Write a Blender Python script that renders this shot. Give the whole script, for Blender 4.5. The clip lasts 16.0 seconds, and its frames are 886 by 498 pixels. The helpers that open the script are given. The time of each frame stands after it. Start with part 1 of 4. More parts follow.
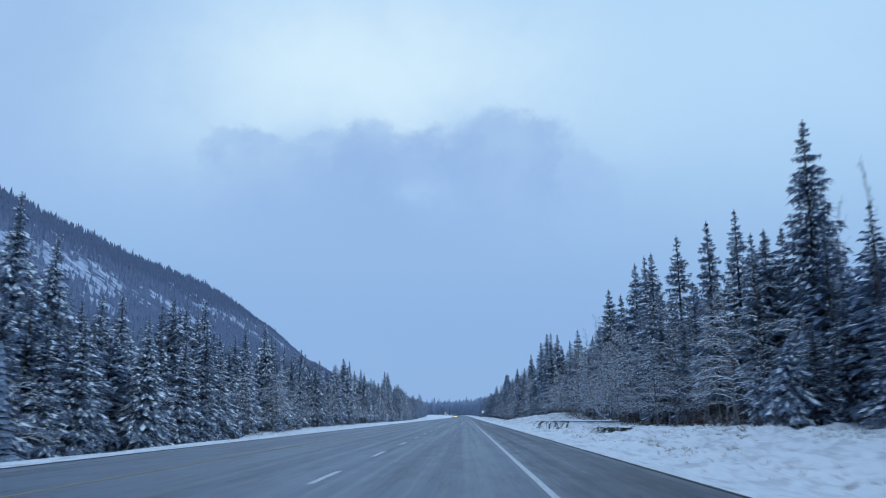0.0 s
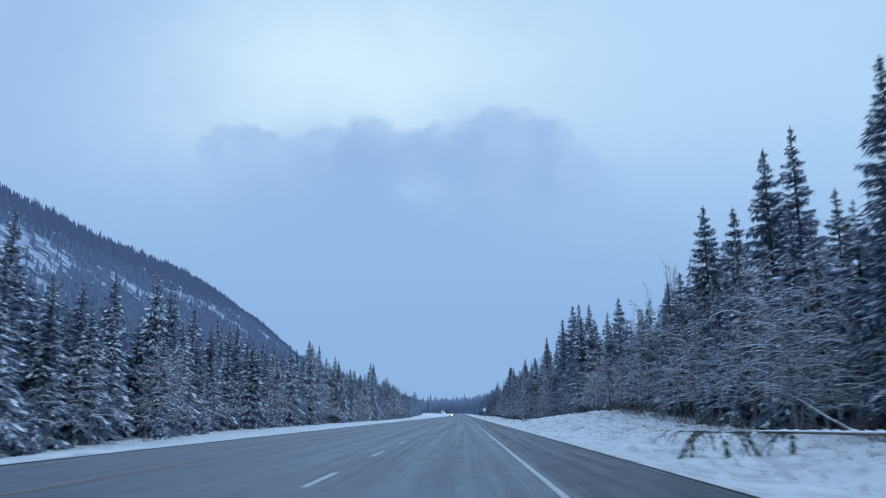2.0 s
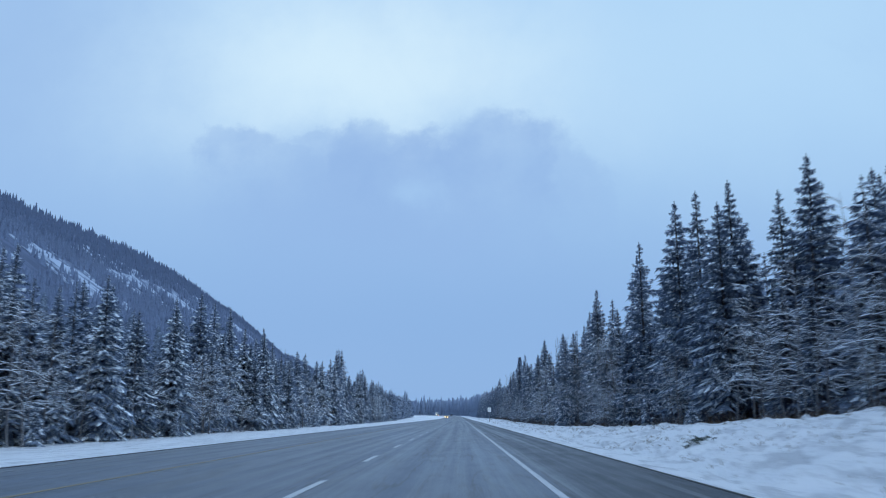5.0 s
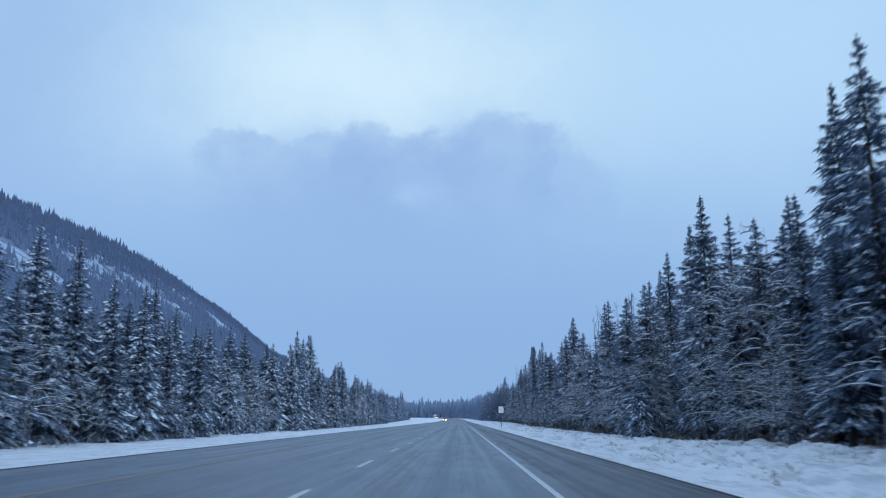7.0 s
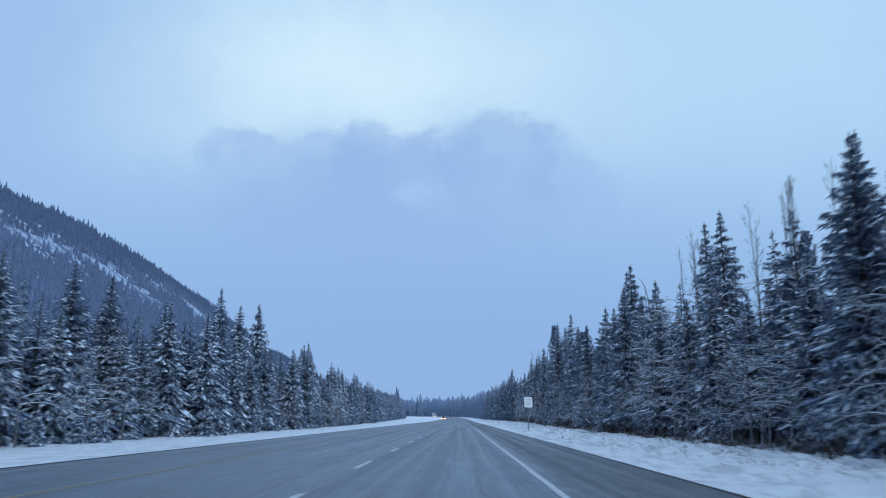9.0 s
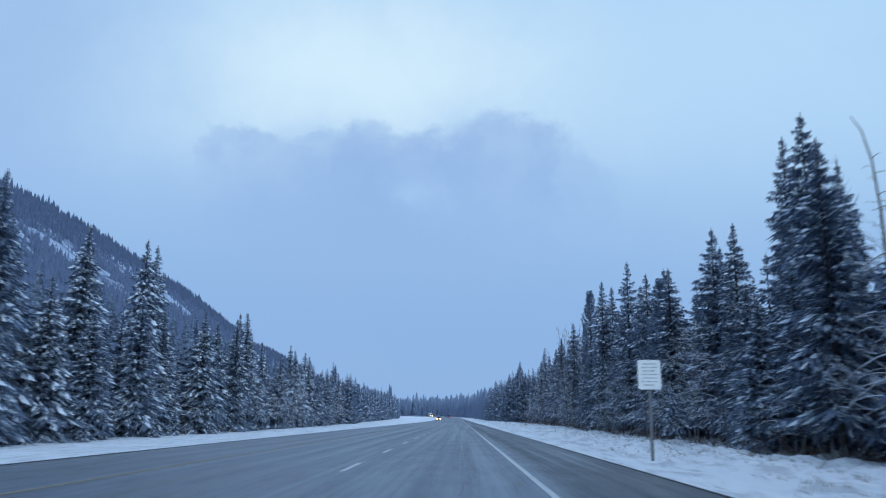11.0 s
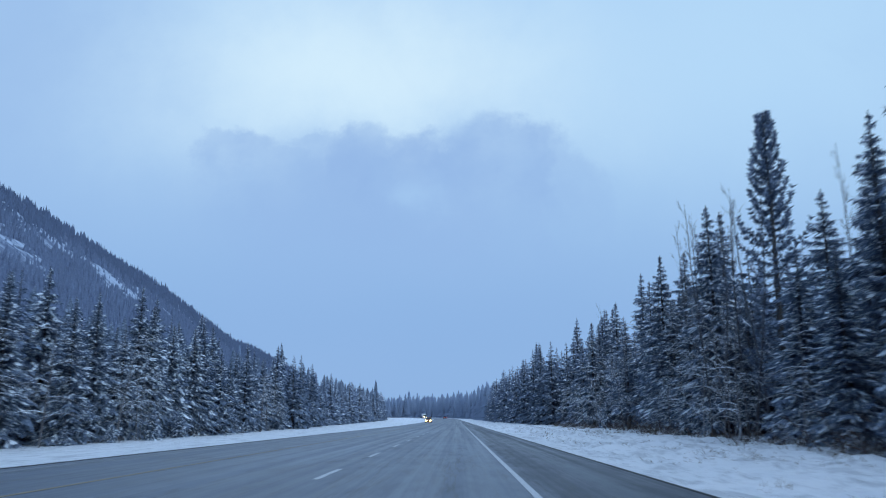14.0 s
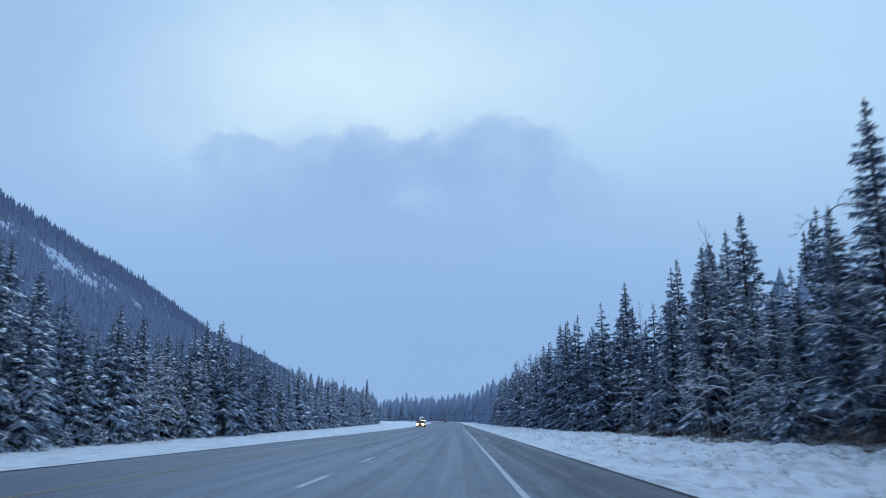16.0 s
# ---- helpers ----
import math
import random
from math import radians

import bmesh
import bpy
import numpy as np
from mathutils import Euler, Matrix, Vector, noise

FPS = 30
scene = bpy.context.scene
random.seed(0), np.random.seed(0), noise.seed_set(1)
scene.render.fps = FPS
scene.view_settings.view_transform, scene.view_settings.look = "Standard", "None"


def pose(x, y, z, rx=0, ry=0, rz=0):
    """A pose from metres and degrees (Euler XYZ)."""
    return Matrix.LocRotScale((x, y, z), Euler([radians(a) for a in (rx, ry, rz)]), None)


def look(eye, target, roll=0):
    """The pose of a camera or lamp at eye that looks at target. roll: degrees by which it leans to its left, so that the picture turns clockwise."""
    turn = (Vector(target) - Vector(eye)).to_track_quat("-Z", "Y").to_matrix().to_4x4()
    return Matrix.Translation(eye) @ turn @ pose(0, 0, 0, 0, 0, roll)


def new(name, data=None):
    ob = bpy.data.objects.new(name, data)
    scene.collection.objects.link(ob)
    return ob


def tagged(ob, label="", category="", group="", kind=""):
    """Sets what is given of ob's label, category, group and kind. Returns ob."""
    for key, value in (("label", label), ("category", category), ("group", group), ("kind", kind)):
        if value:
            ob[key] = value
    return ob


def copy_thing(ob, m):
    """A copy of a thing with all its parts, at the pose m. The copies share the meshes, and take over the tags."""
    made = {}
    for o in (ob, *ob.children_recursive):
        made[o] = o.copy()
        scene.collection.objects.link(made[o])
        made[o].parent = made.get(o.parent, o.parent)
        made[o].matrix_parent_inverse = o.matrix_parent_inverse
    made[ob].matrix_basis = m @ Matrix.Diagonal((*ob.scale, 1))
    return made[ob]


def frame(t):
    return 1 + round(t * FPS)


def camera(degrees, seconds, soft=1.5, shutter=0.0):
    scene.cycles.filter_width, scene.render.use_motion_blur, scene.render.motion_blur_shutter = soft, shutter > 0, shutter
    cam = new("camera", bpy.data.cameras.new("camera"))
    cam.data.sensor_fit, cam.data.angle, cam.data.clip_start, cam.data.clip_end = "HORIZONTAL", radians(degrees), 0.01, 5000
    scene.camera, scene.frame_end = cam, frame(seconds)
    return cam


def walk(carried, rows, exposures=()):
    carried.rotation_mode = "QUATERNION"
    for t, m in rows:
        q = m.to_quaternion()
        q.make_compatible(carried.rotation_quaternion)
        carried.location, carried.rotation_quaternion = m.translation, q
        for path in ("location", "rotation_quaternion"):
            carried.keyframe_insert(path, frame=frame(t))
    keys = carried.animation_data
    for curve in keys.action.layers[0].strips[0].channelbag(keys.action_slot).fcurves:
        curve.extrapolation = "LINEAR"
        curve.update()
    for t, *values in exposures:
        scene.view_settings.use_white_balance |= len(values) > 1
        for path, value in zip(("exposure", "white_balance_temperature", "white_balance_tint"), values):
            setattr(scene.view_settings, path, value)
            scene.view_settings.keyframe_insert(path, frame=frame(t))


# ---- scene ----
cam = camera(58.0, 16.0, soft=1.1, shutter=0.45)
# seconds, place in metres, then yaw, pitch and roll in degrees
ROWS = [
    (0.0, -0.04, 0.00, 1.05, 1.63, 11.81, 0.29),
    (0.5, -0.05, 13.46, 1.05, 1.69, 11.85, 0.22),
    (1.0, -0.09, 26.99, 1.05, 1.71, 11.69, 0.16),
    (1.5, -0.15, 40.49, 1.05, 1.64, 11.67, 0.09),
    (2.0, -0.19, 54.03, 1.05, 1.48, 11.70, -0.01),
    (2.5, -0.20, 67.57, 1.05, 1.37, 11.79, -0.05),
    (3.0, -0.21, 81.01, 1.05, 1.27, 11.83, -0.10),
    (3.5, -0.28, 94.45, 1.05, 1.22, 11.84, -0.04),
    (6.0, -0.24, 161.89, 1.05, 1.24, 11.88, 0.09),
    (6.5, -0.26, 175.52, 1.05, 1.23, 11.98, 0.04),
    (7.0, -0.25, 189.07, 1.05, 1.23, 12.03, -0.05),
    (7.5, -0.24, 202.56, 1.05, 1.26, 11.93, -0.13),
    (8.0, -0.28, 216.01, 1.05, 1.28, 11.86, -0.07),
    (8.5, -0.31, 229.44, 1.05, 1.28, 11.93, -0.03),
    (11.0, -0.20, 296.99, 1.05, 1.20, 11.96, -0.50),
    (11.5, -0.20, 310.50, 1.05, 1.20, 11.90, -0.33),
    (12.0, -0.19, 324.03, 1.05, 1.15, 11.86, -0.09),
    (12.5, -0.14, 337.53, 1.05, 1.09, 11.88, 0.04),
    (13.0, -0.10, 351.01, 1.05, 1.04, 11.93, -0.02),
    (13.5, -0.06, 364.55, 1.05, 1.06, 11.92, 0.02),
    (14.0, 0.01, 378.04, 1.05, 1.05, 12.06, -0.04),
    (14.5, 0.10, 391.46, 1.05, 1.09, 12.11, 0.04),
    (15.0, 0.14, 404.92, 1.05, 1.09, 12.12, 0.20),
    (15.5, 0.16, 418.45, 1.05, 1.09, 12.31, 0.26),
    (16.0, 0.16, 432.04, 1.05, 1.17, 12.31, -0.04),
]
walk(cam, [(t, pose(x, y, z, 90 + pitch, roll, yaw)) for t, x, y, z, yaw, pitch, roll in ROWS])
DASH_START = 13.2

# ---- world and light: an overcast winter evening ----
def node(tree, kind, **inputs):
    n = tree.nodes.new(kind)
    for key, value in inputs.items():
        n.inputs[int(key[1:])].default_value = value
    return n


def maths(tree, op, a, b=None, c=None):
    n = tree.nodes.new("ShaderNodeMath")
    n.operation = op
    for i, v in enumerate((a, b, c)):
        if v is None:
            continue
        if isinstance(v, (int, float)):
            n.inputs[i].default_value = v
        else:
            tree.links.new(v, n.inputs[i])
    return n.outputs[0]


def mixed(tree, fac, a, b):
    n = tree.nodes.new("ShaderNodeMix")
    n.data_type = "RGBA"
    for i, v in ((0, fac), (6, a), (7, b)):
        if isinstance(v, (int, float)):
            n.inputs[i].default_value = v
        elif isinstance(v, tuple):
            n.inputs[i].default_value = (*v, 1)
        else:
            tree.links.new(v, n.inputs[i])
    return n.outputs[2]


def noisy(tree, vector, scale, detail=4.0, rough=0.55, distortion=0.0):
    n = tree.nodes.new("ShaderNodeTexNoise")
    n.inputs["Scale"].default_value, n.inputs["Detail"].default_value = scale, detail
    n.inputs["Roughness"].default_value, n.inputs["Distortion"].default_value = rough, distortion
    if vector is not None:
        tree.links.new(vector, n.inputs["Vector"])
    return n.outputs["Fac"]


def ramp(tree, value, lo, hi):
    n = tree.nodes.new("ShaderNodeMapRange")
    n.interpolation_type = "SMOOTHSTEP"
    tree.links.new(value, n.inputs[0])
    n.inputs[1].default_value, n.inputs[2].default_value = lo, hi
    return n.outputs[0]


SUN_HEIGHT, SUN_TURN = 38.0, 150.0
world = bpy.data.worlds.new("overcast_sky")
scene.world = world
world.use_nodes = True
wt = world.node_tree
wt.nodes.clear()
coords = wt.nodes.new("ShaderNodeTexCoord")
split = wt.nodes.new("ShaderNodeSeparateXYZ")
wt.links.new(coords.outputs["Generated"], split.inputs[0])
dx, dy, dz = split.outputs
ahead = maths(wt, "MAXIMUM", maths(wt, "ABSOLUTE", dy), 0.25)
u_raw, v_raw = maths(wt, "DIVIDE", dx, ahead), maths(wt, "DIVIDE", dz, ahead)
flat = wt.nodes.new("ShaderNodeCombineXYZ")
wt.links.new(u_raw, flat.inputs[0])
wt.links.new(v_raw, flat.inputs[1])
warp_u = maths(wt, "SUBTRACT", noisy(wt, flat.outputs[0], 5.0, 8.0, 0.62), 0.5)
shifted = wt.nodes.new("ShaderNodeVectorMath")
shifted.operation = "ADD"
shifted.inputs[1].default_value = (7.3, 2.1, 0.4)
wt.links.new(flat.outputs[0], shifted.inputs[0])
warp_v = maths(wt, "SUBTRACT", noisy(wt, shifted.outputs[0], 6.0, 8.0, 0.62), 0.5)
u = maths(wt, "ADD", u_raw, maths(wt, "MULTIPLY", warp_u, 0.24))
v = maths(wt, "ADD", v_raw, maths(wt, "MULTIPLY", warp_v, 0.16))


def bank(u0, v0, a, b, sharp=1.0):
    """A soft cloud mass round (u0, v0), in tangents from the road's direction."""
    p = maths(wt, "POWER", maths(wt, "ABSOLUTE", maths(wt, "DIVIDE", maths(wt, "SUBTRACT", u, u0), a)), 2.0)
    q = maths(wt, "POWER", maths(wt, "ABSOLUTE", maths(wt, "DIVIDE", maths(wt, "SUBTRACT", v, v0), b)), 2.0)
    return maths(wt, "EXPONENT", maths(wt, "MULTIPLY", maths(wt, "POWER", maths(wt, "ADD", p, q), sharp), -1.0))


billow_u = maths(wt, "ADD", u_raw, maths(wt, "MULTIPLY", maths(wt, "SUBTRACT", noisy(wt, flat.outputs[0], 13.0, 7.0, 0.58), 0.5), 0.15))
billow_v = maths(wt, "ADD", v_raw, maths(wt, "MULTIPLY", maths(wt, "SUBTRACT", noisy(wt, shifted.outputs[0], 15.0, 7.0, 0.60), 0.5), 0.11))


def billow(u0, v0, a, up, down):
    """A cloud lobe round (u0, v0) with a crisp crown and a trailing base."""
    p = maths(wt, "POWER", maths(wt, "ABSOLUTE", maths(wt, "DIVIDE", maths(wt, "SUBTRACT", billow_u, u0), a)), 2.0)
    rise = maths(wt, "SUBTRACT", billow_v, v0)
    above = maths(wt, "POWER", maths(wt, "DIVIDE", maths(wt, "MAXIMUM", rise, 0.0), up), 2.0)
    below = maths(wt, "POWER", maths(wt, "DIVIDE", maths(wt, "MAXIMUM", maths(wt, "MULTIPLY", rise, -1.0), 0.0), down), 1.3)
    crown = maths(wt, "SUBTRACT", 1.0, ramp(wt, maths(wt, "ADD", p, above), 0.35, 1.45))
    return maths(wt, "MULTIPLY", crown, maths(wt, "EXPONENT", maths(wt, "MULTIPLY", below, -1.0)))


def dimmed(mass, k):
    return maths(wt, "MULTIPLY", mass, k)


LOW, PALE, BRIGHT, DUSK = (0.257, 0.443, 0.765), (0.41, 0.645, 0.93), (0.66, 0.86, 1.0), (0.285, 0.462, 0.79)
sky = mixed(wt, ramp(wt, v_raw, 0.08, 0.48), LOW, PALE)
sky = mixed(wt, bank(-0.13, 0.46, 0.30, 0.13), sky, BRIGHT)
sky = mixed(wt, dimmed(bank(0.42, 0.50, 0.30, 0.22), 0.5), sky, (0.50, 0.74, 0.97))
sky = mixed(wt, dimmed(bank(-0.60, 0.50, 0.20, 0.26), 0.5), sky, (0.27, 0.43, 0.76))
sky = mixed(wt, dimmed(bank(-0.13, 0.27, 0.21, 0.085, 1.5), 0.6), sky, DUSK)
lobes = billow(0.058, 0.336, 0.088, 0.060, 0.110)
for lobe, weight in (((-0.122, 0.340, 0.060, 0.036, 0.120), 0.85), ((-0.030, 0.325, 0.120, 0.046, 0.085), 1.0), ((-0.185, 0.300, 0.120, 0.046, 0.130), 0.55),
                     ((-0.290, 0.352, 0.058, 0.030, 0.040), 0.85), ((-0.235, 0.330, 0.050, 0.022, 0.050), 0.6), ((-0.190, 0.356, 0.040, 0.016, 0.022), 0.5),
                     ((0.125, 0.318, 0.060, 0.045, 0.080), 0.55)):
    lobes = maths(wt, "MAXIMUM", lobes, dimmed(billow(*lobe), weight))
thick = maths(wt, "ADD", 0.48, dimmed(ramp(wt, noisy(wt, flat.outputs[0], 11.0, 5.0, 0.55), 0.3, 0.7), 0.36))
sky = mixed(wt, maths(wt, "MULTIPLY", lobes, thick), sky, DUSK)
sky = mixed(wt, dimmed(bank(-0.060, 0.285, 0.036, 0.022), 0.40), sky, PALE)
streaks = ramp(wt, noisy(wt, flat.outputs[0], 3.2, 6.0, 0.6, 0.6), 0.45, 0.75)
sky = mixed(wt, dimmed(streaks, 0.16), sky, DUSK)
over = ramp(wt, dz, 0.45, 0.85)
sky = mixed(wt, over, sky, (0.44, 0.66, 1.06))
clear = wt.nodes.new("ShaderNodeTexSky")
clear.sky_type, clear.sun_disc = "NISHITA", False
clear.sun_elevation, clear.sun_rotation = radians(SUN_HEIGHT), radians(SUN_TURN)
cloudy = node(wt, "ShaderNodeBackground", _1=0.97)
wt.links.new(sky, cloudy.inputs[0])
thin = node(wt, "ShaderNodeBackground", _1=0.004)
wt.links.new(clear.outputs[0], thin.inputs[0])
both = wt.nodes.new("ShaderNodeAddShader")
wt.links.new(cloudy.outputs[0], both.inputs[0])
wt.links.new(thin.outputs[0], both.inputs[1])
out = wt.nodes.new("ShaderNodeOutputWorld")
wt.links.new(both.outputs[0], out.inputs[0])

sun = new("sun", bpy.data.lights.new("sun", "SUN"))
sun.data.energy, sun.data.angle, sun.data.color = 1.0, radians(40), (0.62, 0.80, 1.0)
sun.matrix_world = look((0, 0, 60), (-20 * math.sin(radians(SUN_TURN)), -20 * math.cos(radians(SUN_TURN)), 60 - 20 * math.tan(radians(SUN_HEIGHT))))


# ---- materials ----
def material(name, roughness=0.8, specular=0.3, metallic=0.0):
    m = bpy.data.materials.new(name)
    m.use_nodes = True
    shader = m.node_tree.nodes["Principled BSDF"]
    shader.inputs["Roughness"].default_value = roughness
    shader.inputs["Specular IOR Level"].default_value = specular
    shader.inputs["Metallic"].default_value = metallic
    return m, m.node_tree, shader


def position(tree):
    return tree.nodes.new("ShaderNodeNewGeometry").outputs["Position"]


def object_coords(tree):
    return tree.nodes.new("ShaderNodeTexCoord").outputs["Object"]


def scaled(tree, vector, s):
    n = tree.nodes.new("ShaderNodeVectorMath")
    n.operation = "MULTIPLY"
    n.inputs[1].default_value = s
    tree.links.new(vector, n.inputs[0])
    return n.outputs[0]


def relief(tree, shader, height, strength, distance):
    n = tree.nodes.new("ShaderNodeBump")
    n.inputs["Strength"].default_value, n.inputs["Distance"].default_value = strength, distance
    tree.links.new(height, n.inputs["Height"])
    tree.links.new(n.outputs[0], shader.inputs["Normal"])


def upward(tree, lo, hi):
    """How far a surface faces the sky: where snow can lie."""
    s = tree.nodes.new("ShaderNodeSeparateXYZ")
    tree.links.new(tree.nodes.new("ShaderNodeNewGeometry").outputs["Normal"], s.inputs[0])
    return ramp(tree, s.outputs[2], lo, hi)


def plain(name, color, roughness=0.6, specular=0.4, metallic=0.0, grain=12.0, vary=0.25):
    m, t, s = material(name, roughness, specular, metallic)
    c = mixed(t, ramp(t, noisy(t, object_coords(t), grain), 0.3, 0.7), tuple(a * (1 - vary) for a in color), tuple(min(1, a * (1 + vary)) for a in color))
    t.links.new(c, s.inputs["Base Color"])
    return m


def make_snow():
    m, t, s = material("ground_snow", 0.75, 0.25)
    p = position(t)
    c = mixed(t, ramp(t, noisy(t, p, 0.35, 5), 0.35, 0.7), (0.84, 0.87, 0.90), (0.90, 0.92, 0.94))
    # Grey mottles paint the shading of small hummocks onto the snow.
    shade_mottle = ramp(t, noisy(t, scaled(t, p, (1, 0.5, 1)), 1.1, 6, 0.7), 0.47, 0.62)
    c = mixed(t, maths(t, "MULTIPLY", shade_mottle, 0.62), c, (0.47, 0.49, 0.52))
    litter = ramp(t, noisy(t, scaled(t, p, (1, 0.6, 1)), 3.4, 8, 0.78), 0.58, 0.68)
    c = mixed(t, maths(t, "MULTIPLY", litter, 0.75), c, (0.20, 0.185, 0.17))
    t.links.new(c, s.inputs["Base Color"])
    h = maths(t, "ADD", noisy(t, p, 1.6, 6, 0.6), maths(t, "MULTIPLY", noisy(t, p, 9.0, 4, 0.6), 0.35))
    relief(t, s, h, 1.0, 0.45)
    return m


def make_clean_snow():
    m, t, s = material("branch_snow", 0.8, 0.2)
    t.links.new(mixed(t, ramp(t, noisy(t, object_coords(t), 3.0), 0.35, 0.65), (0.76, 0.83, 0.91), (0.88, 0.93, 0.97)), s.inputs["Base Color"])
    return m


def make_asphalt():
    m, t, s = material("asphalt", 0.55, 0.45)
    p = position(t)
    streak = noisy(t, scaled(t, p, (1.9, 0.012, 1)), 1.0, 6, 0.6)
    patch = noisy(t, scaled(t, p, (0.5, 0.05, 1)), 0.6, 5, 0.6)
    grain = noisy(t, p, 60.0, 3)
    c = mixed(t, ramp(t, streak, 0.32, 0.68), (0.025, 0.037, 0.058), (0.054, 0.077, 0.118))
    mottle = noisy(t, scaled(t, p, (1.6, 0.30, 1)), 1.3, 7, 0.7)
    c = mixed(t, maths(t, "MULTIPLY", ramp(t, mottle, 0.50, 0.66), 0.35), c, (0.026, 0.030, 0.038))
    c = mixed(t, maths(t, "MULTIPLY", ramp(t, patch, 0.42, 0.66), 0.75), c, (0.068, 0.095, 0.140))
    sep = t.nodes.new("ShaderNodeSeparateXYZ")
    t.links.new(p, sep.inputs[0])
    edge = maths(t, "MULTIPLY", ramp(t, maths(t, "ADD", sep.outputs[0], mottle), 1.55, 2.0), maths(t, "LESS_THAN", sep.outputs[0], 4.0))
    c = mixed(t, maths(t, "MULTIPLY", edge, maths(t, "MULTIPLY_ADD", streak, 0.5, 0.45)), c, (0.018, 0.021, 0.029))
    slush = ramp(t, noisy(t, scaled(t, p, (2.4, 0.03, 1)), 1.0, 6, 0.65), 0.54, 0.66)
    c = mixed(t, maths(t, "MULTIPLY", maths(t, "MULTIPLY", edge, slush), 0.30), c, (0.36, 0.37, 0.38))
    crack = maths(t, "SUBTRACT", 1.0, ramp(t, maths(t, "ABSOLUTE", maths(t, "SUBTRACT", noisy(t, scaled(t, p, (1.3, 0.07, 1)), 1.0, 5, 0.6), 0.5)), 0.004, 0.016))
    c = mixed(t, maths(t, "MULTIPLY", crack, 0.75), c, (0.012, 0.013, 0.015))
    c = mixed(t, maths(t, "MULTIPLY", ramp(t, grain, 0.35, 0.7), 0.16), c, (0.17, 0.185, 0.215))
    t.links.new(c, s.inputs["Base Color"])
    t.links.new(maths(t, "MULTIPLY_ADD", ramp(t, maths(t, "ADD", streak, maths(t, "MULTIPLY", mottle, 0.3)), 0.45, 0.88), 0.20, 0.30), s.inputs["Roughness"])
    gloss = maths(t, "MULTIPLY_ADD", ramp(t, mottle, 0.40, 0.64), -0.10, 0.62)
    t.links.new(maths(t, "MULTIPLY_ADD", edge, -0.38, gloss), s.inputs["Specular IOR Level"])
    relief(t, s, grain, 0.25, 0.006)
    return m


def make_paint(name, color):
    m, t, s = material(name, 0.6, 0.4)
    p = position(t)
    worn = ramp(t, noisy(t, scaled(t, p, (3, 0.9, 1)), 3.0, 7, 0.75), 0.50, 0.68)
    t.links.new(mixed(t, maths(t, "MULTIPLY", worn, 0.75), color, (0.13, 0.13, 0.14)), s.inputs["Base Color"])
    return m


def make_needles(name, dark, pale, frost):
    m, t, s = material(name, 0.85, 0.15)
    p = object_coords(t)
    c = mixed(t, ramp(t, noisy(t, p, 1.3, 4), 0.3, 0.7), dark, pale)
    info = t.nodes.new("ShaderNodeObjectInfo")
    c = mixed(t, maths(t, "MULTIPLY", info.outputs["Random"], 0.25), c, (0.030, 0.032, 0.026))
    rime = maths(t, "MULTIPLY", ramp(t, noisy(t, p, 5.0, 5, 0.7), 0.45, 0.70), frost)
    c = mixed(t, rime, c, (0.52, 0.62, 0.76))
    t.links.new(c, s.inputs["Base Color"])
    return m


def make_bark(name, dark, pale, lo, hi, snowy):
    m, t, s = material(name, 0.9, 0.15)
    p = object_coords(t)
    c = mixed(t, ramp(t, noisy(t, scaled(t, p, (3, 3, 0.5)), 4.0, 6, 0.65), 0.3, 0.7), dark, pale)
    cover = maths(t, "MULTIPLY", upward(t, lo, hi), maths(t, "MULTIPLY", ramp(t, noisy(t, p, 1.1, 4), 0.25, 0.5), snowy))
    t.links.new(mixed(t, cover, c, (0.76, 0.83, 0.92)), s.inputs["Base Color"])
    return m


SNOW, TUFT, ASPHALT = make_snow(), make_clean_snow(), make_asphalt()
WHITE_PAINT, YELLOW_PAINT = make_paint("white_road_paint", (0.47, 0.49, 0.51)), make_paint("yellow_road_paint", (0.22, 0.175, 0.10))
NEEDLES = make_needles("spruce_needles", (0.096, 0.132, 0.200), (0.156, 0.204, 0.284), 0.72)
FALLEN = make_needles("fallen_needles", (0.022, 0.034, 0.028), (0.050, 0.066, 0.052), 0.12)
# Distance haze is painted into these lighter, bluer copies of the needles.
SLATE = make_needles("hazed_slate_needles", (0.112, 0.152, 0.250), (0.150, 0.196, 0.305), 0.10)
HAZED = make_needles("hazed_needles", (0.150, 0.195, 0.280), (0.225, 0.280, 0.375), 0.45)
FAR_HAZED = make_needles("far_hazed_needles", (0.215, 0.28, 0.40), (0.27, 0.34, 0.47), 0.15)
BARK = make_bark("spruce_bark", (0.060, 0.055, 0.053), (0.125, 0.112, 0.104), 0.5, 0.8, 0.7)
TWIGS = make_bark("bare_twigs", (0.085, 0.078, 0.082), (0.170, 0.155, 0.155), -0.10, 0.55, 1.0)
BRUSH = make_bark("brown_brush", (0.050, 0.032, 0.024), (0.120, 0.080, 0.058), 0.25, 0.85, 0.55)


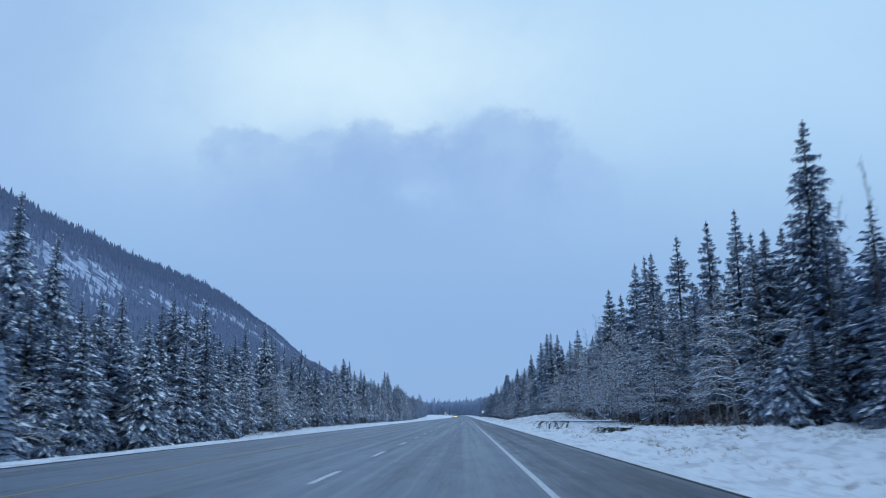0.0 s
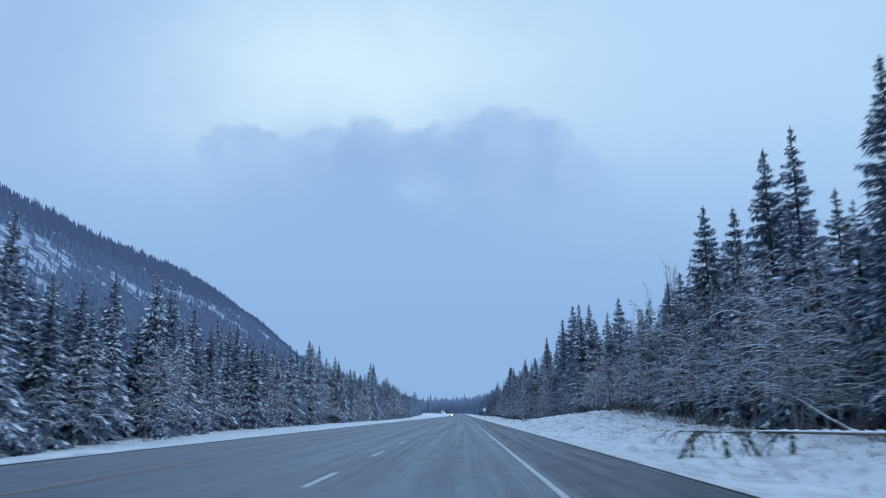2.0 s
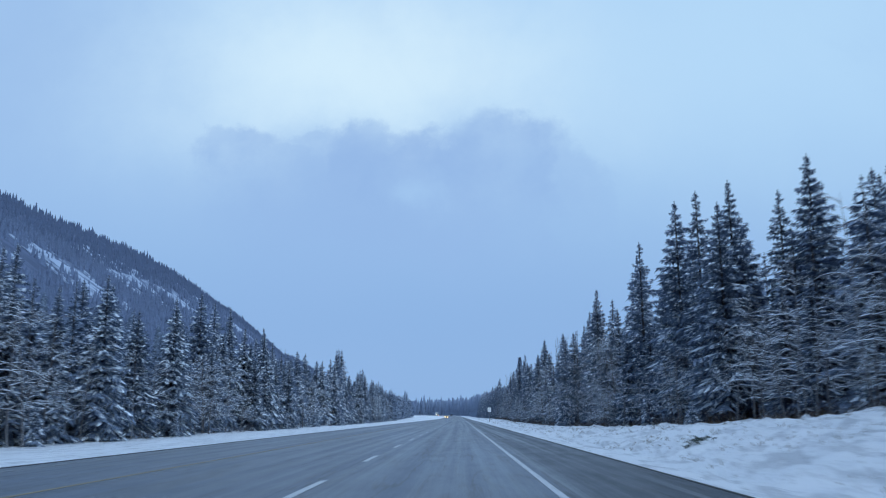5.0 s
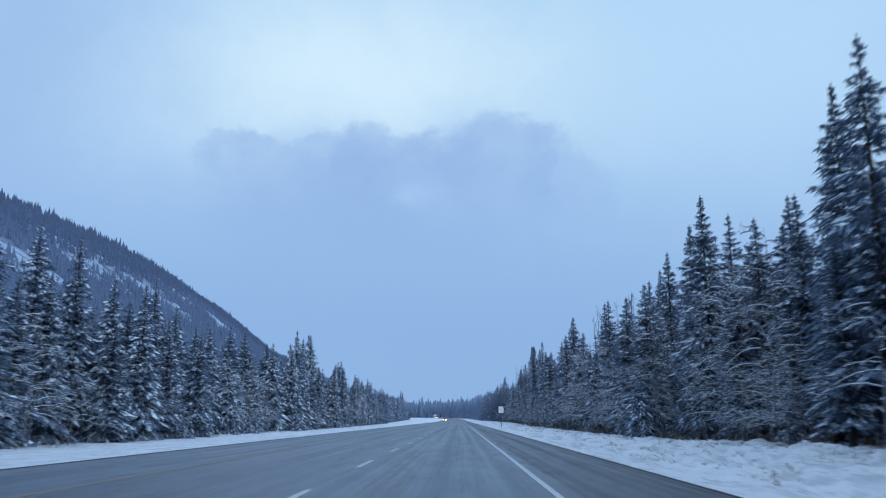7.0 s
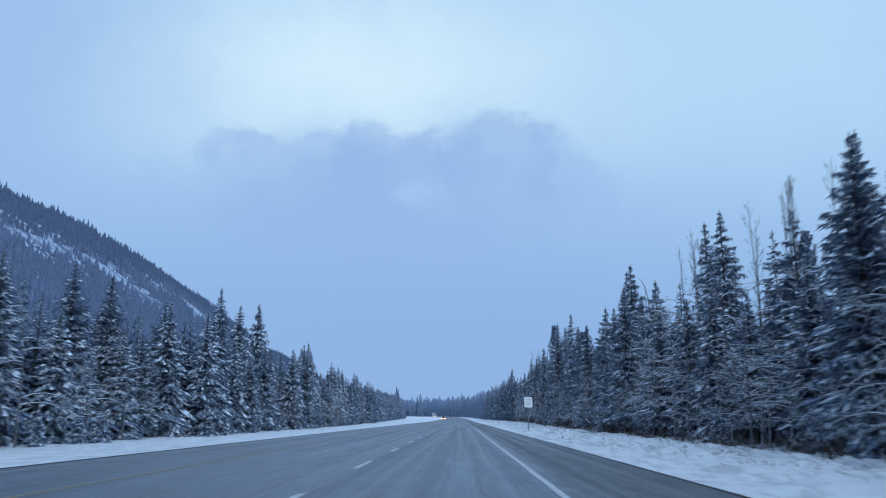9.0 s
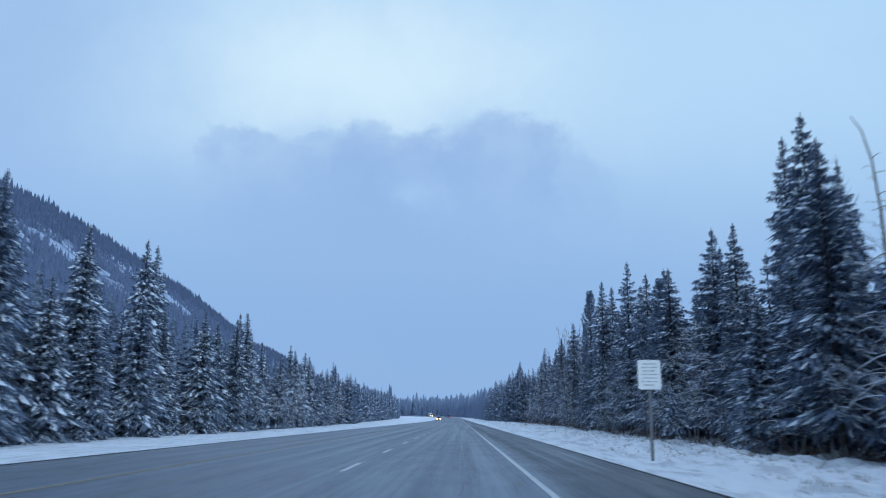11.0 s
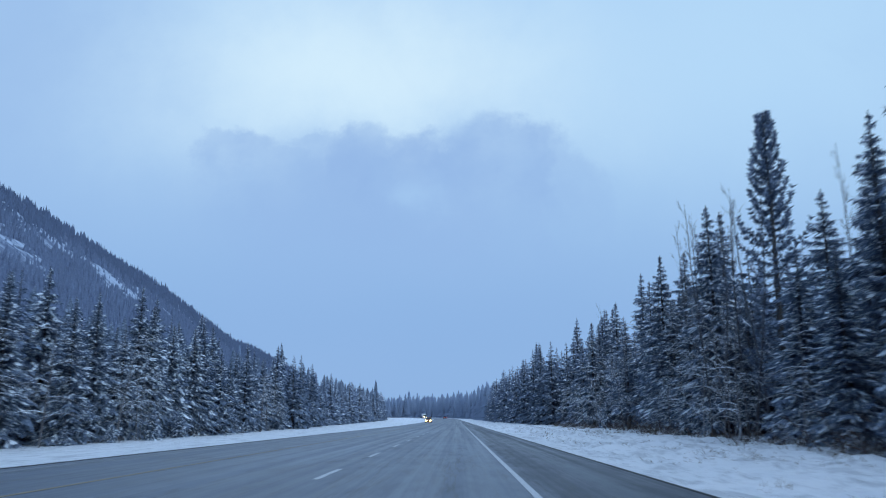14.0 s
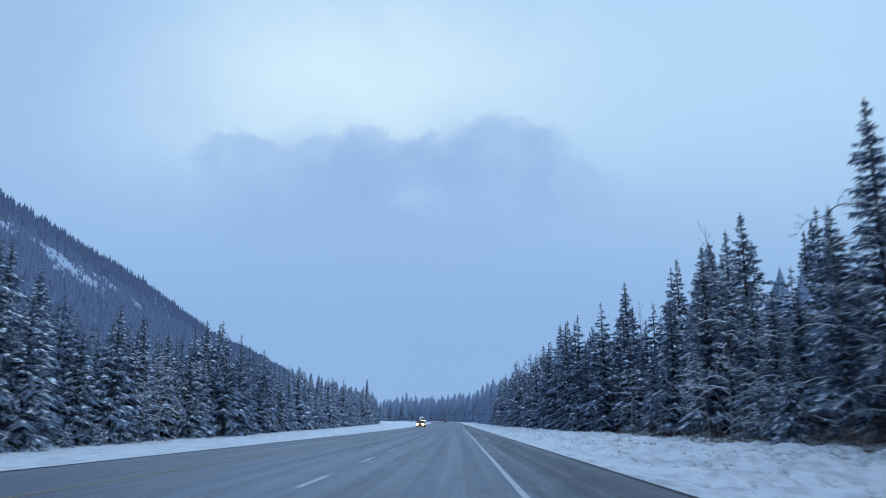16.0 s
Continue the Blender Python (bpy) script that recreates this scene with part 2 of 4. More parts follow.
# ---- mesh helpers ----
class Shape:
    """Vertices and faces gathered for one mesh."""

    def __init__(self):
        self.v, self.f = [], []

    def add(self, verts, faces):
        n = len(self.v)
        self.v += [tuple(p) for p in verts]
        self.f += [tuple(i + n for i in face) for face in faces]

    def tube(self, points, radii, sides=5):
        """A tapered tube along points."""
        rings, faces = [], []
        for i, (p, r) in enumerate(zip(points, radii)):
            a, b = Vector(points[max(i - 1, 0)]), Vector(points[min(i + 1, len(points) - 1)])
            axis = (b - a).normalized()
            side = axis.cross(Vector((0.13, 0.31, 0.94)))
            side = side.normalized() if side.length > 0.05 else Vector((1, 0, 0))
            other = axis.cross(side)
            for k in range(sides):
                t = 2 * math.pi * k / sides
                rings.append(Vector(p) + side * (r * math.cos(t)) + other * (r * math.sin(t)))
        for i in range(len(points) - 1):
            for k in range(sides):
                faces.append((i * sides + k, i * sides + (k + 1) % sides, (i + 1) * sides + (k + 1) % sides, (i + 1) * sides + k))
        self.add(rings, faces)

    def spike(self, points, r):
        """A thin twig that runs out to a point."""
        ring, faces = [], []
        axis = (Vector(points[-1]) - Vector(points[0])).normalized()
        side = axis.cross(Vector((0.31, 0.13, 0.94))).normalized()
        other, last = axis.cross(side), len(points) - 1
        for i, p in enumerate(points[:-1]):
            q = r * (1 - 0.5 * i / last)
            ring += [Vector(p) + side * q, Vector(p) + (other * 0.87 - side * 0.5) * q, Vector(p) - (other * 0.87 + side * 0.5) * q]
        for i in range(last - 1):
            faces += [(i * 3 + k, i * 3 + (k + 1) % 3, i * 3 + 3 + (k + 1) % 3, i * 3 + 3 + k) for k in range(3)]
        tip = len(ring)
        self.add(ring + [Vector(points[-1])], faces + [(tip - 3 + k, tip - 3 + (k + 1) % 3, tip) for k in range(3)])

    def box(self, x0, x1, y0, y1, z0, z1):
        self.add([(x, y, z) for z in (z0, z1) for y in (y0, y1) for x in (x0, x1)],
                 [(0, 2, 3, 1), (4, 5, 7, 6), (0, 1, 5, 4), (2, 6, 7, 3), (0, 4, 6, 2), (1, 3, 7, 5)])

    def mesh(self, name, mat, smooth=False):
        me = bpy.data.meshes.new(name)
        me.from_pydata(self.v, [], self.f)
        me.materials.append(mat)
        if smooth:
            me.polygons.foreach_set("use_smooth", [True] * len(me.polygons))
        me.update()
        return me


def part(name, shape, mat, parent=None, label="", smooth=False):
    ob = new(name, shape if isinstance(shape, bpy.types.Mesh) else shape.mesh(name, mat, smooth))
    ob.parent = parent
    return tagged(ob, label)


def lerp(x, table):
    return float(np.interp(x, [a for a, _ in table], [b for _, b in table]))


# ---- the lie of the land ----
def bend(y):
    """The road's sideways shift: straight, then an easy left-hand curve."""
    s = -((y - 480) ** 2) / 38000 if y > 480 else 0.0
    return s - ((y - 850) ** 2) / 1000 if y > 850 else s


def rise(y):
    return (y - 450) ** 2 / 120000 if y > 450 else 0.0


RIGHT_EDGE, LEFT_EDGE = 3.60, -9.9
BANK = [(-50, 0.2), (50, 0.2), (66, 0.0), (80, -0.15), (100, -0.1), (118, 0.1), (140, 0.9), (165, 1.4), (185, 0.6), (215, -0.2), (260, -0.9), (340, -1.0), (410, -0.6), (440, -0.3), (500, -0.15), (600, -0.2)]
FIELD = [(-50, -2.6), (90, -2.5), (150, -1.3), (200, -1.1), (500, -1.1), (900, -0.6)]


def land(x, y):
    """Height of the snow-covered ground."""
    s = x - bend(y)
    if s > RIGHT_EDGE:
        d, top = s - RIGHT_EDGE, lerp(y, BANK)
        z = lerp(d, [(0, -0.06), (2.5, -0.42), (4.5, -0.42 + 0.25 * max(top, 0)), (8.5, 0.55 * top - 0.1), (15, top), (60, top + 0.6), (4000, top + 0.6)])
    elif s < LEFT_EDGE:
        d, low = LEFT_EDGE - s, lerp(y, FIELD)
        z = lerp(d, [(0, -0.06), (5, -0.3), (20, low), (60, low), (4000, low)])
    else:
        z = -0.20
    return z + rise(min(y, 1100))


CREST = 255.0
RIDGE = [(-200, 90), (250, 125), (450, 126.5), (591, 125.5), (660, 128.5), (740, 130), (800, 131), (850, 129.5), (890, 126.5), (940, 122.5), (1021, 118.5), (1130, 108), (1275, 91), (1430, 90), (1600, 80), (2000, 58), (2400, 20), (2700, -4)]
FOOT = [(-200, 82), (820, 82), (1000, 120), (1200, 150), (3000, 150)]


def slope(x, y):
    """Height of the mountain side, a long ridge beside the valley."""
    d, foot, top = -x, lerp(y, FOOT), lerp(y, RIDGE)
    crag = 5 * noise.noise((x * 0.012, y * 0.012, 0.5)) + 2 * noise.noise((x * 0.04, y * 0.04, 2.0))
    if d > CREST:
        return top - 0.22 * (d - CREST) + crag * 0.6 - 3
    f = (d - foot) / (CREST - foot)
    return (top * max(f, 0.0) ** 1.08 + crag * min(1, max(f, 0) * 2) * max(0.25, 1 - f) - 3) if f > 0 else -3 + 14 * f


# open scree between the woods: x, y, half lengths across and along the slope
SCREES = [(-172, 320, 24, 30), (-185, 370, 20, 32), (-194, 420, 18, 26), (-222, 430, 9, 30), (-180, 502, 22, 28), (-205, 606, 20, 28), (-209, 650, 13, 26), (-192, 690, 23, 25), (-213, 775, 15, 26), (-188, 808, 17, 26),
          (-200, 885, 13, 38), (-216, 1000, 13, 40), (-228, 1058, 9, 38), (-216, 1150, 10, 50)]


def talus(x, y):
    """Where open scree interrupts the mountain's forest."""
    rough = 1.6 * noise.noise((x * 0.07, y * 0.045, 4.0)) + 1.8 * noise.noise((x * 0.22, y * 0.16, 1.0))
    return any(((x - a) / w) ** 2 + ((y - b) / d) ** 2 + rough < 1 for a, b, w, d in SCREES)


def lumps(x, y):
    s = x - bend(y)
    if LEFT_EDGE - 0.3 < s < RIGHT_EDGE + 0.3:
        return 0.0
    if s > 0:
        a = min(1.0, (s - RIGHT_EDGE) / 3)
        return a * (0.33 * noise.noise((x * 0.45, y * 0.30, 3.1)) + 0.22 * noise.noise((x * 1.2, y * 0.9, 8.0)) + 0.30 * abs(noise.noise((x * 2.1, y * 1.1, 2.0))) + 0.20 * abs(noise.noise((x * 3.6, y * 1.9, 6.0))) * max(0.0, 0.4 + noise.noise((x * 0.3, y * 0.2, 4.0))))
    return min(1.0, (LEFT_EDGE - s) / 5) * 0.10 * noise.noise((x * 0.15, y * 0.10, 1.0))


def build_ground():
    xs = [-4500, -2500, -1200, -600, -300, -160, -90, -60] + list(np.arange(-46, -10.5, 1.6)) + [-10.1, -9.6, -6, 0, 3.2]
    xs += list(np.arange(3.8, 16, 0.36)) + list(np.arange(16.2, 20, 0.6)) + [21, 23, 26, 30, 36, 45, 60, 90, 160, 300, 600, 1200, 2500, 4500]
    ys = [-1500, -600, -250, -100, -50] + list(np.arange(-20, 12, 1.0)) + list(np.arange(12, 470, 0.5)) + list(np.arange(470, 640, 1.2)) + list(np.arange(640, 1100, 10)) + [1120, 1160, 1250, 1400, 1700, 2300, 3200, 4800]
    ex = [x + (bend(y) if y < 1000 and abs(x) < 200 else 0) for y in ys for x in xs]
    verts = []
    for j, y in enumerate(ys):
        for i in range(len(xs)):
            x = ex[j * len(xs) + i]
            verts.append((x, y, land(x, y) + lumps(x, y)))
    n = len(xs)
    faces = [(j * n + i, j * n + i + 1, (j + 1) * n + i + 1, (j + 1) * n + i) for j in range(len(ys) - 1) for i in range(n - 1)]
    s = Shape()
    s.v, s.f = verts, faces
    return tagged(part("ground", s, SNOW, smooth=True), "uneven snow-covered ground with frozen litter beside the highway", "ground", kind="structure")


def strip(x0, x1, y0, y1, top, thick=0.03, step=6.0):
    """A slab that follows the road between two sideways offsets."""
    s = Shape()
    n = max(1, int(math.ceil((y1 - y0) / step)))
    ring, faces = [], []
    for i in range(n + 1):
        y = y0 + (y1 - y0) * i / n
        b, z = bend(y), rise(y) + top
        ring += [(x0 + b, y, z), (x1 + b, y, z), (x1 + b, y, z - thick), (x0 + b, y, z - thick)]
    for i in range(n):
        for k in range(4):
            faces.append((i * 4 + k, i * 4 + (k + 1) % 4, i * 4 + 4 + (k + 1) % 4, i * 4 + 4 + k))
    faces += [(0, 1, 2, 3), (n * 4 + 3, n * 4 + 2, n * 4 + 1, n * 4)]
    s.add(ring, [f[::-1] for f in faces])
    return s


build_ground()
road = tagged(part("road", strip(LEFT_EDGE, RIGHT_EDGE, -60, 1080, 0.0, 0.25), ASPHALT), "damp grey asphalt highway with worn wheel tracks", "road", kind="structure")
part("edge_line", strip(1.06, 1.17, -60, 1000, 0.005, 0.004), WHITE_PAINT, road, "solid white edge line")
# Darker strips along both edges of the asphalt.
part("dark_rim", strip(3.53, 3.62, -60, 900, 0.004, 0.06), plain("rim_asphalt", (0.020, 0.021, 0.024), 0.7, 0.25), road, "dark rim of the asphalt")
part("dark_rim", strip(-10.02, -9.82, -60, 900, 0.004, 0.06), plain("left_rim_asphalt", (0.018, 0.020, 0.025), 0.7, 0.25), road, "dark rim of the asphalt")
part("edge_line", strip(-9.31, -9.21, -60, 1000, 0.005, 0.004), make_paint("worn_white_paint", (0.22, 0.235, 0.25)), road, "worn white edge line")
part("centre_line", strip(-6.38, -6.28, -60, 1000, 0.005, 0.004), YELLOW_PAINT, road, "faded yellow centre line")
for i in range(-3, 97):
    y0 = DASH_START + 8.83 * i
    part("lane_dash", strip(-2.61, -2.49, y0, y0 + 3.0, 0.005, 0.004), WHITE_PAINT, road)


# ---- conifers ----
def spruce(rng, h, r, whorls, per, side_twigs, snow_chance, droop=0.0, low=0.03, sparse=0.0, sides=6, load=1.0, full=0.72):
    """Trunk, needles and snow of one spruce: whorls of drooping, fringed branches."""
    trunk, crown, snow = Shape(), Shape(), Shape()
    lean = Vector((rng.uniform(-0.012, 0.012), rng.uniform(-0.012, 0.012), 0))
    spine = lambda z: Vector((lean.x * z, lean.y * z, z))
    rings = 5 if sides > 4 else 1
    trunk.tube([spine(h * k / rings) - (Vector((0, 0, 0.6)) if k == 0 else Vector()) for k in range(rings + 1)],
               [h * 0.0125 * (1 - k / rings / 1.08) + 0.01 for k in range(rings + 1)], sides)
    for w in range(whorls):
        f = low + (1 - low) * (1 - max(0.0, 1 - (w + rng.uniform(-0.3, 0.3)) / whorls) ** 1.2)
        f = min(max(f, low), 0.985)
        reach = r * (min(1.0, (1 - f) * 1.12) ** full) * (0.72 + 0.28 * min(1, f / 0.12)) * (0.52 + 0.48 * min(1, (1 - f) / 0.22)) + 0.08
        turn = rng.uniform(0, 6.28)
        count = per
        for b in range(count):
            if rng.random() < sparse:
                continue
            a = turn + 6.283 * (b + rng.uniform(-0.25, 0.25)) / count
            length = reach * rng.uniform(0.55, 1.25)
            tilt = (0.55 * (f - 0.45) if f > 0.45 else 0.75 * (f - 0.45)) - droop + rng.uniform(-0.12, 0.12)
            out = Vector((math.cos(a), math.sin(a), 0))
            cross = Vector((-out.y, out.x, 0))
            base = spine(min(0.985, f + rng.uniform(-0.55, 0.55) / whorls) * h)

            def along(s):
                return base + out * (length * s) + Vector((0, 0, length * (tilt * s - 0.30 * s * s + 0.20 * s ** 3)))

            n = side_twigs
            for k in range(n):
                s0 = 0.08 + 0.86 * k / n
                fan = length * ((0.46 - 0.27 * s0) if n > 5 else (0.54 - 0.32 * s0)) * rng.uniform(0.7, 1.35)
                for sgn in (-1, 1):
                    p0, p1 = along(s0), along(min(1, s0 + (1.25 if n < 5 else 0.85) / n))
                    tip = along(min(1, s0 + 0.9 / n)) + cross * (sgn * fan) + out * (fan * 0.55) - Vector((0, 0, fan * rng.uniform(0.35, 1.0)))
                    crown.add([p0, p1, tip], [(0, 1, 2)])
            for k in range(n // 2 + 1):
                s0 = 0.15 + 0.75 * (k + rng.random() * 0.6) / (n // 2 + 1)
                p0, p1 = along(s0), along(min(1, s0 + (0.30 if n < 5 else 0.18)))
                crown.add([p0, p1, p0.lerp(p1, rng.uniform(0.4, 0.9)) - Vector((0, 0, length * rng.uniform(0.08, 0.24) + rng.uniform(0.12, 0.26)))], [(0, 1, 2)])
            tip = along(1.0) + out * (0.12 * length) - Vector((0, 0, 0.05 * length))
            crown.add([along(0.80) + cross * 0.09 * length, along(0.80) - cross * 0.09 * length, tip], [(0, 1, 2)])
            if rng.random() < snow_chance * (1.12 - 0.55 * f):
                pads = 1 if n < 3 or length < 0.7 else rng.choice((3, 3, 4, 4))
                for q in range(pads):
                    s0 = rng.uniform(0.25, 0.60) if q == 0 else rng.uniform(0.20, 0.70)
                    s1 = min(1.08, s0 + rng.uniform(0.26, 0.50))
                    swing = rng.choice((-1, 1)) * length * rng.uniform(0.08, 0.24) if q else 0.0
                    thick = load * (0.7 + 0.6 * rng.random())
                    wide = thick * length * (rng.uniform(0.05, 0.09) if n > 3 else rng.uniform(0.08, 0.15))
                    up, drape = Vector((0, 0, thick * (0.045 + 0.035 * length))), Vector((0, 0, -thick * (0.02 + 0.035 * length)))
                    sag = Vector((0, 0, -0.09 * length if q else 0.0))
                    p, m, e = along(s0) + cross * (0.4 * swing) + sag * 0.5, along((s0 + s1) / 2) + cross * (0.8 * swing) + sag, along(s1) + cross * (1.2 * swing) + sag * 1.4
                    snow.add([p + up * 0.3, m + cross * wide + drape, e + drape * 0.6, m - cross * wide + drape, m + up], [(0, 1, 4), (1, 2, 4), (2, 3, 4), (3, 0, 4)])
    crown.add([spine(h * 0.955) + Vector((0.05, 0, 0)), spine(h * 0.955) + Vector((-0.05, 0.05, 0)), spine(h * 0.955) + Vector((0, -0.06, 0)), spine(h)],
              [(0, 1, 3), (1, 2, 3), (2, 0, 3)])
    return trunk, crown, snow


def spruce_thing(seed, h, r, whorls, per, twigs, snow_chance, label, group, sparse=0.0, droop=0.0, name="spruce_tree", load=1.0, low=0.03, full=0.72):
    rng = random.Random(seed)
    trunk, crown, snow = spruce(rng, h, r, whorls, per, twigs, snow_chance, droop, sparse=sparse, load=load, low=low, full=full)
    ob = tagged(new(name), label, "tree", group)
    part("trunk", trunk, BARK, ob, smooth=True)
    part("crown", crown, NEEDLES, ob)
    tagged(part("snow_load", snow, TUFT, ob, "white snow lying on the boughs"), kind="stuff")
    return ob


DARK_TOP = "tall dark spruce with drooping boughs dusted with snow"
LADEN = "spruce heavily laden with clumps of white snow"
SPIRE = "slender spire-shaped spruce with snow on its lower boughs"
KINDS = [
    spruce_thing(11, 18, 2.80, 42, 7, 6, 1.05, DARK_TOP, "roadside spruces", load=0.72, low=0.14, full=0.64),
    spruce_thing(12, 18, 2.50, 44, 7, 6, 1.10, SPIRE, "roadside spruces", load=0.72, low=0.12, full=0.68),
    spruce_thing(13, 18, 2.95, 40, 7, 6, 1.30, LADEN, "roadside spruces", droop=0.14, load=1.1, low=0.05, full=0.64),
    spruce_thing(14, 18, 2.30, 44, 6, 6, 1.00, SPIRE, "roadside spruces", sparse=0.05, load=0.72, low=0.17, full=0.68),
    spruce_thing(15, 18, 2.70, 42, 7, 6, 1.20, DARK_TOP, "roadside spruces", droop=0.10, load=0.82, low=0.10, full=0.64),
    spruce_thing(16, 18, 2.55, 40, 6, 6, 0.95, DARK_TOP, "roadside spruces", sparse=0.10, load=0.72, low=0.19, full=0.64),
]
LEFT_KINDS = [
    spruce_thing(17, 18, 3.0, 44, 7, 5, 1.05, DARK_TOP, "spruces across the highway", droop=0.08, load=0.95, full=0.62),
    spruce_thing(18, 18, 2.7, 44, 7, 5, 1.10, SPIRE, "spruces across the highway", droop=0.08, load=0.95),
    spruce_thing(19, 18, 3.1, 42, 7, 5, 1.35, LADEN, "spruces across the highway", droop=0.18, load=1.3),
    spruce_thing(20, 18, 2.85, 42, 7, 5, 1.30, LADEN, "spruces across the highway", droop=0.14, load=1.15, full=0.62),
]
# plainer kinds for the trees that the drive never comes near
FAR_KINDS = [
    spruce_thing(22, 18, 2.6, 30, 6, 3, 1.0, SPIRE, "spruces farther up the highway", droop=0.06, load=0.9),
    spruce_thing(23, 18, 2.9, 30, 6, 3, 1.2, DARK_TOP, "spruces farther up the highway", droop=0.10, load=1.0),
]


def build_pine(seed, h, r):
    """A lodgepole pine: limbs that sweep up like a candlestick, clothed in brushes of needles."""
    rnd = random.Random(seed)
    trunk, crown, snow = Shape(), Shape(), Shape()
    trunk.tube([(0, 0, -0.6), (0.05, 0, h * 0.35), (0, 0.06, h * 0.7), (0, 0, h)], [0.24, 0.17, 0.09, 0.02], 7)
    limbs = 115
    for i in range(limbs):
        f = 0.14 + 0.84 * i / limbs
        a = 2.4 * i + rnd.uniform(-0.4, 0.4)
        out = Vector((math.cos(a), math.sin(a), 0))
        reach = r * (0.75 + 0.25 * min(1, f / 0.4)) * min(1.0, (1.0 - f) * 1.75 + 0.02) ** 0.95 * rnd.uniform(0.5, 1.15) + 0.10
        lift = reach * (0.15 + 1.0 * max(0, f - 0.35)) + 0.22 * f
        pts = [Vector((0, 0, f * h)) + out * (reach * math.sin(1.45 * q)) + Vector((0, 0, lift * q * q * 1.25 - 0.12 * reach * math.sin(3.1 * q))) for q in (0, 0.25, 0.5, 0.75, 1.0)]
        trunk.spike(pts, 0.035)
        for k in range(1, 5):
            axis = (pts[k] - pts[k - 1]).normalized()
            side = axis.cross(Vector((0, 0, 1)))
            side = side.normalized() if side.length > 0.1 else Vector((1, 0, 0))
            other = axis.cross(side)
            for s in range(4):
                root = pts[k - 1].lerp(pts[k], (s + rnd.random()) / 4)
                for t in (0.3, 1.55, 2.8, 4.05, 5.3):
                    t += rnd.uniform(-0.6, 0.6)
                    w = rnd.uniform(0.15, 0.30)
                    ray = side * math.cos(t) + other * math.sin(t)
                    crown.add([root - axis * 0.07, root + axis * 0.07, root + axis * rnd.uniform(0.05, 0.22) + ray * w], [(0, 1, 2)])
            if k == 3 and rnd.random() < 0.4:
                m = pts[3] + Vector((0, 0, 0.1))
                snow.add([pts[2], m + side * 0.10, pts[4], m - side * 0.10, m + Vector((0, 0, 0.08))], [(0, 1, 4), (1, 2, 4), (2, 3, 4), (3, 0, 4)])
    ob = tagged(new("pine_tree"), "lodgepole pine with upswept brushy branches and little snow", "tree", "roadside pines")
    part("trunk", trunk, BARK, ob, smooth=True)
    part("crown", crown, NEEDLES, ob)
    tagged(part("snow_load", snow, TUFT, ob, "white snow lying on the boughs"), kind="stuff")
    return ob


PINE = build_pine(31, 18, 2.4)
SAPLING = spruce_thing(21, 4, 1.25, 15, 7, 4, 1.6, "small young spruce buried in fluffy snow at the wood's edge", "young spruces", droop=0.22, name="young_spruce", load=1.3)
# the first of each kind stands in the wood too
for i, ob in enumerate((*KINDS, PINE)):
    ob.matrix_basis = Matrix.Translation((30.0 + i % 3, 66 + 41 * i, land(30.0 + i % 3, 66 + 41 * i) - 0.05))
for i, ob in enumerate((*LEFT_KINDS, *FAR_KINDS)):
    ob.matrix_basis = Matrix.Translation((-60.0 - i % 2, 96 + 77 * i, land(-60, 96 + 77 * i) - 0.05))
SAPLING.matrix_basis = Matrix.Translation((19.2, 287, land(19.2, 287)))

# trees that stand out of the skyline: x, y, top
RIGHT_A = [(26.1, 60, 23.3), (22.6, 62.4, 15), (24.1, 63.7, 15.6), (23.4, 140.5, 16.1), (22.1, 71.5, 18.2), (24.5, 71.8, 19.3), (27.1, 67.9, 16.8),
           (23.4, 87.1, 20.3), (22.4, 94.8, 19.9), (26.6, 116.5, 23.8), (26.1, 121.5, 23.6), (24.6, 125.3, 19.5), (23.9, 132.3, 21.4), (29.6, 169.6, 19.8),
           (27.4, 196.1, 21.3), (24.2, 203.1, 18.1), (23.1, 202.1, 20.9), (21.1, 199.5, 18.3), (22, 208.1, 21.7), (21.7, 214.1, 22.3), (21.5, 230, 21.5),
           (23.7, 228, 16.3), (22.3, 235, 20.8), (26, 252.9, 16.5), (22.5, 223, 16.7), (22.5, 248.8, 16), (24, 244.9, 16.7), (20.8, 256.9, 20),
           (27.7, 255.6, 19.6), (23.1, 257.4, 18.5), (26.5, 262.4, 17), (29, 249.7, 18.9), (21.7, 263.9, 19.1), (19.4, 273.7, 15.1), (22.8, 276.9, 19.1),
           (18.8, 280.7, 14.7), (23.7, 289.9, 18.1), (22.6, 312, 18.8), (23.3, 318, 19.3)]
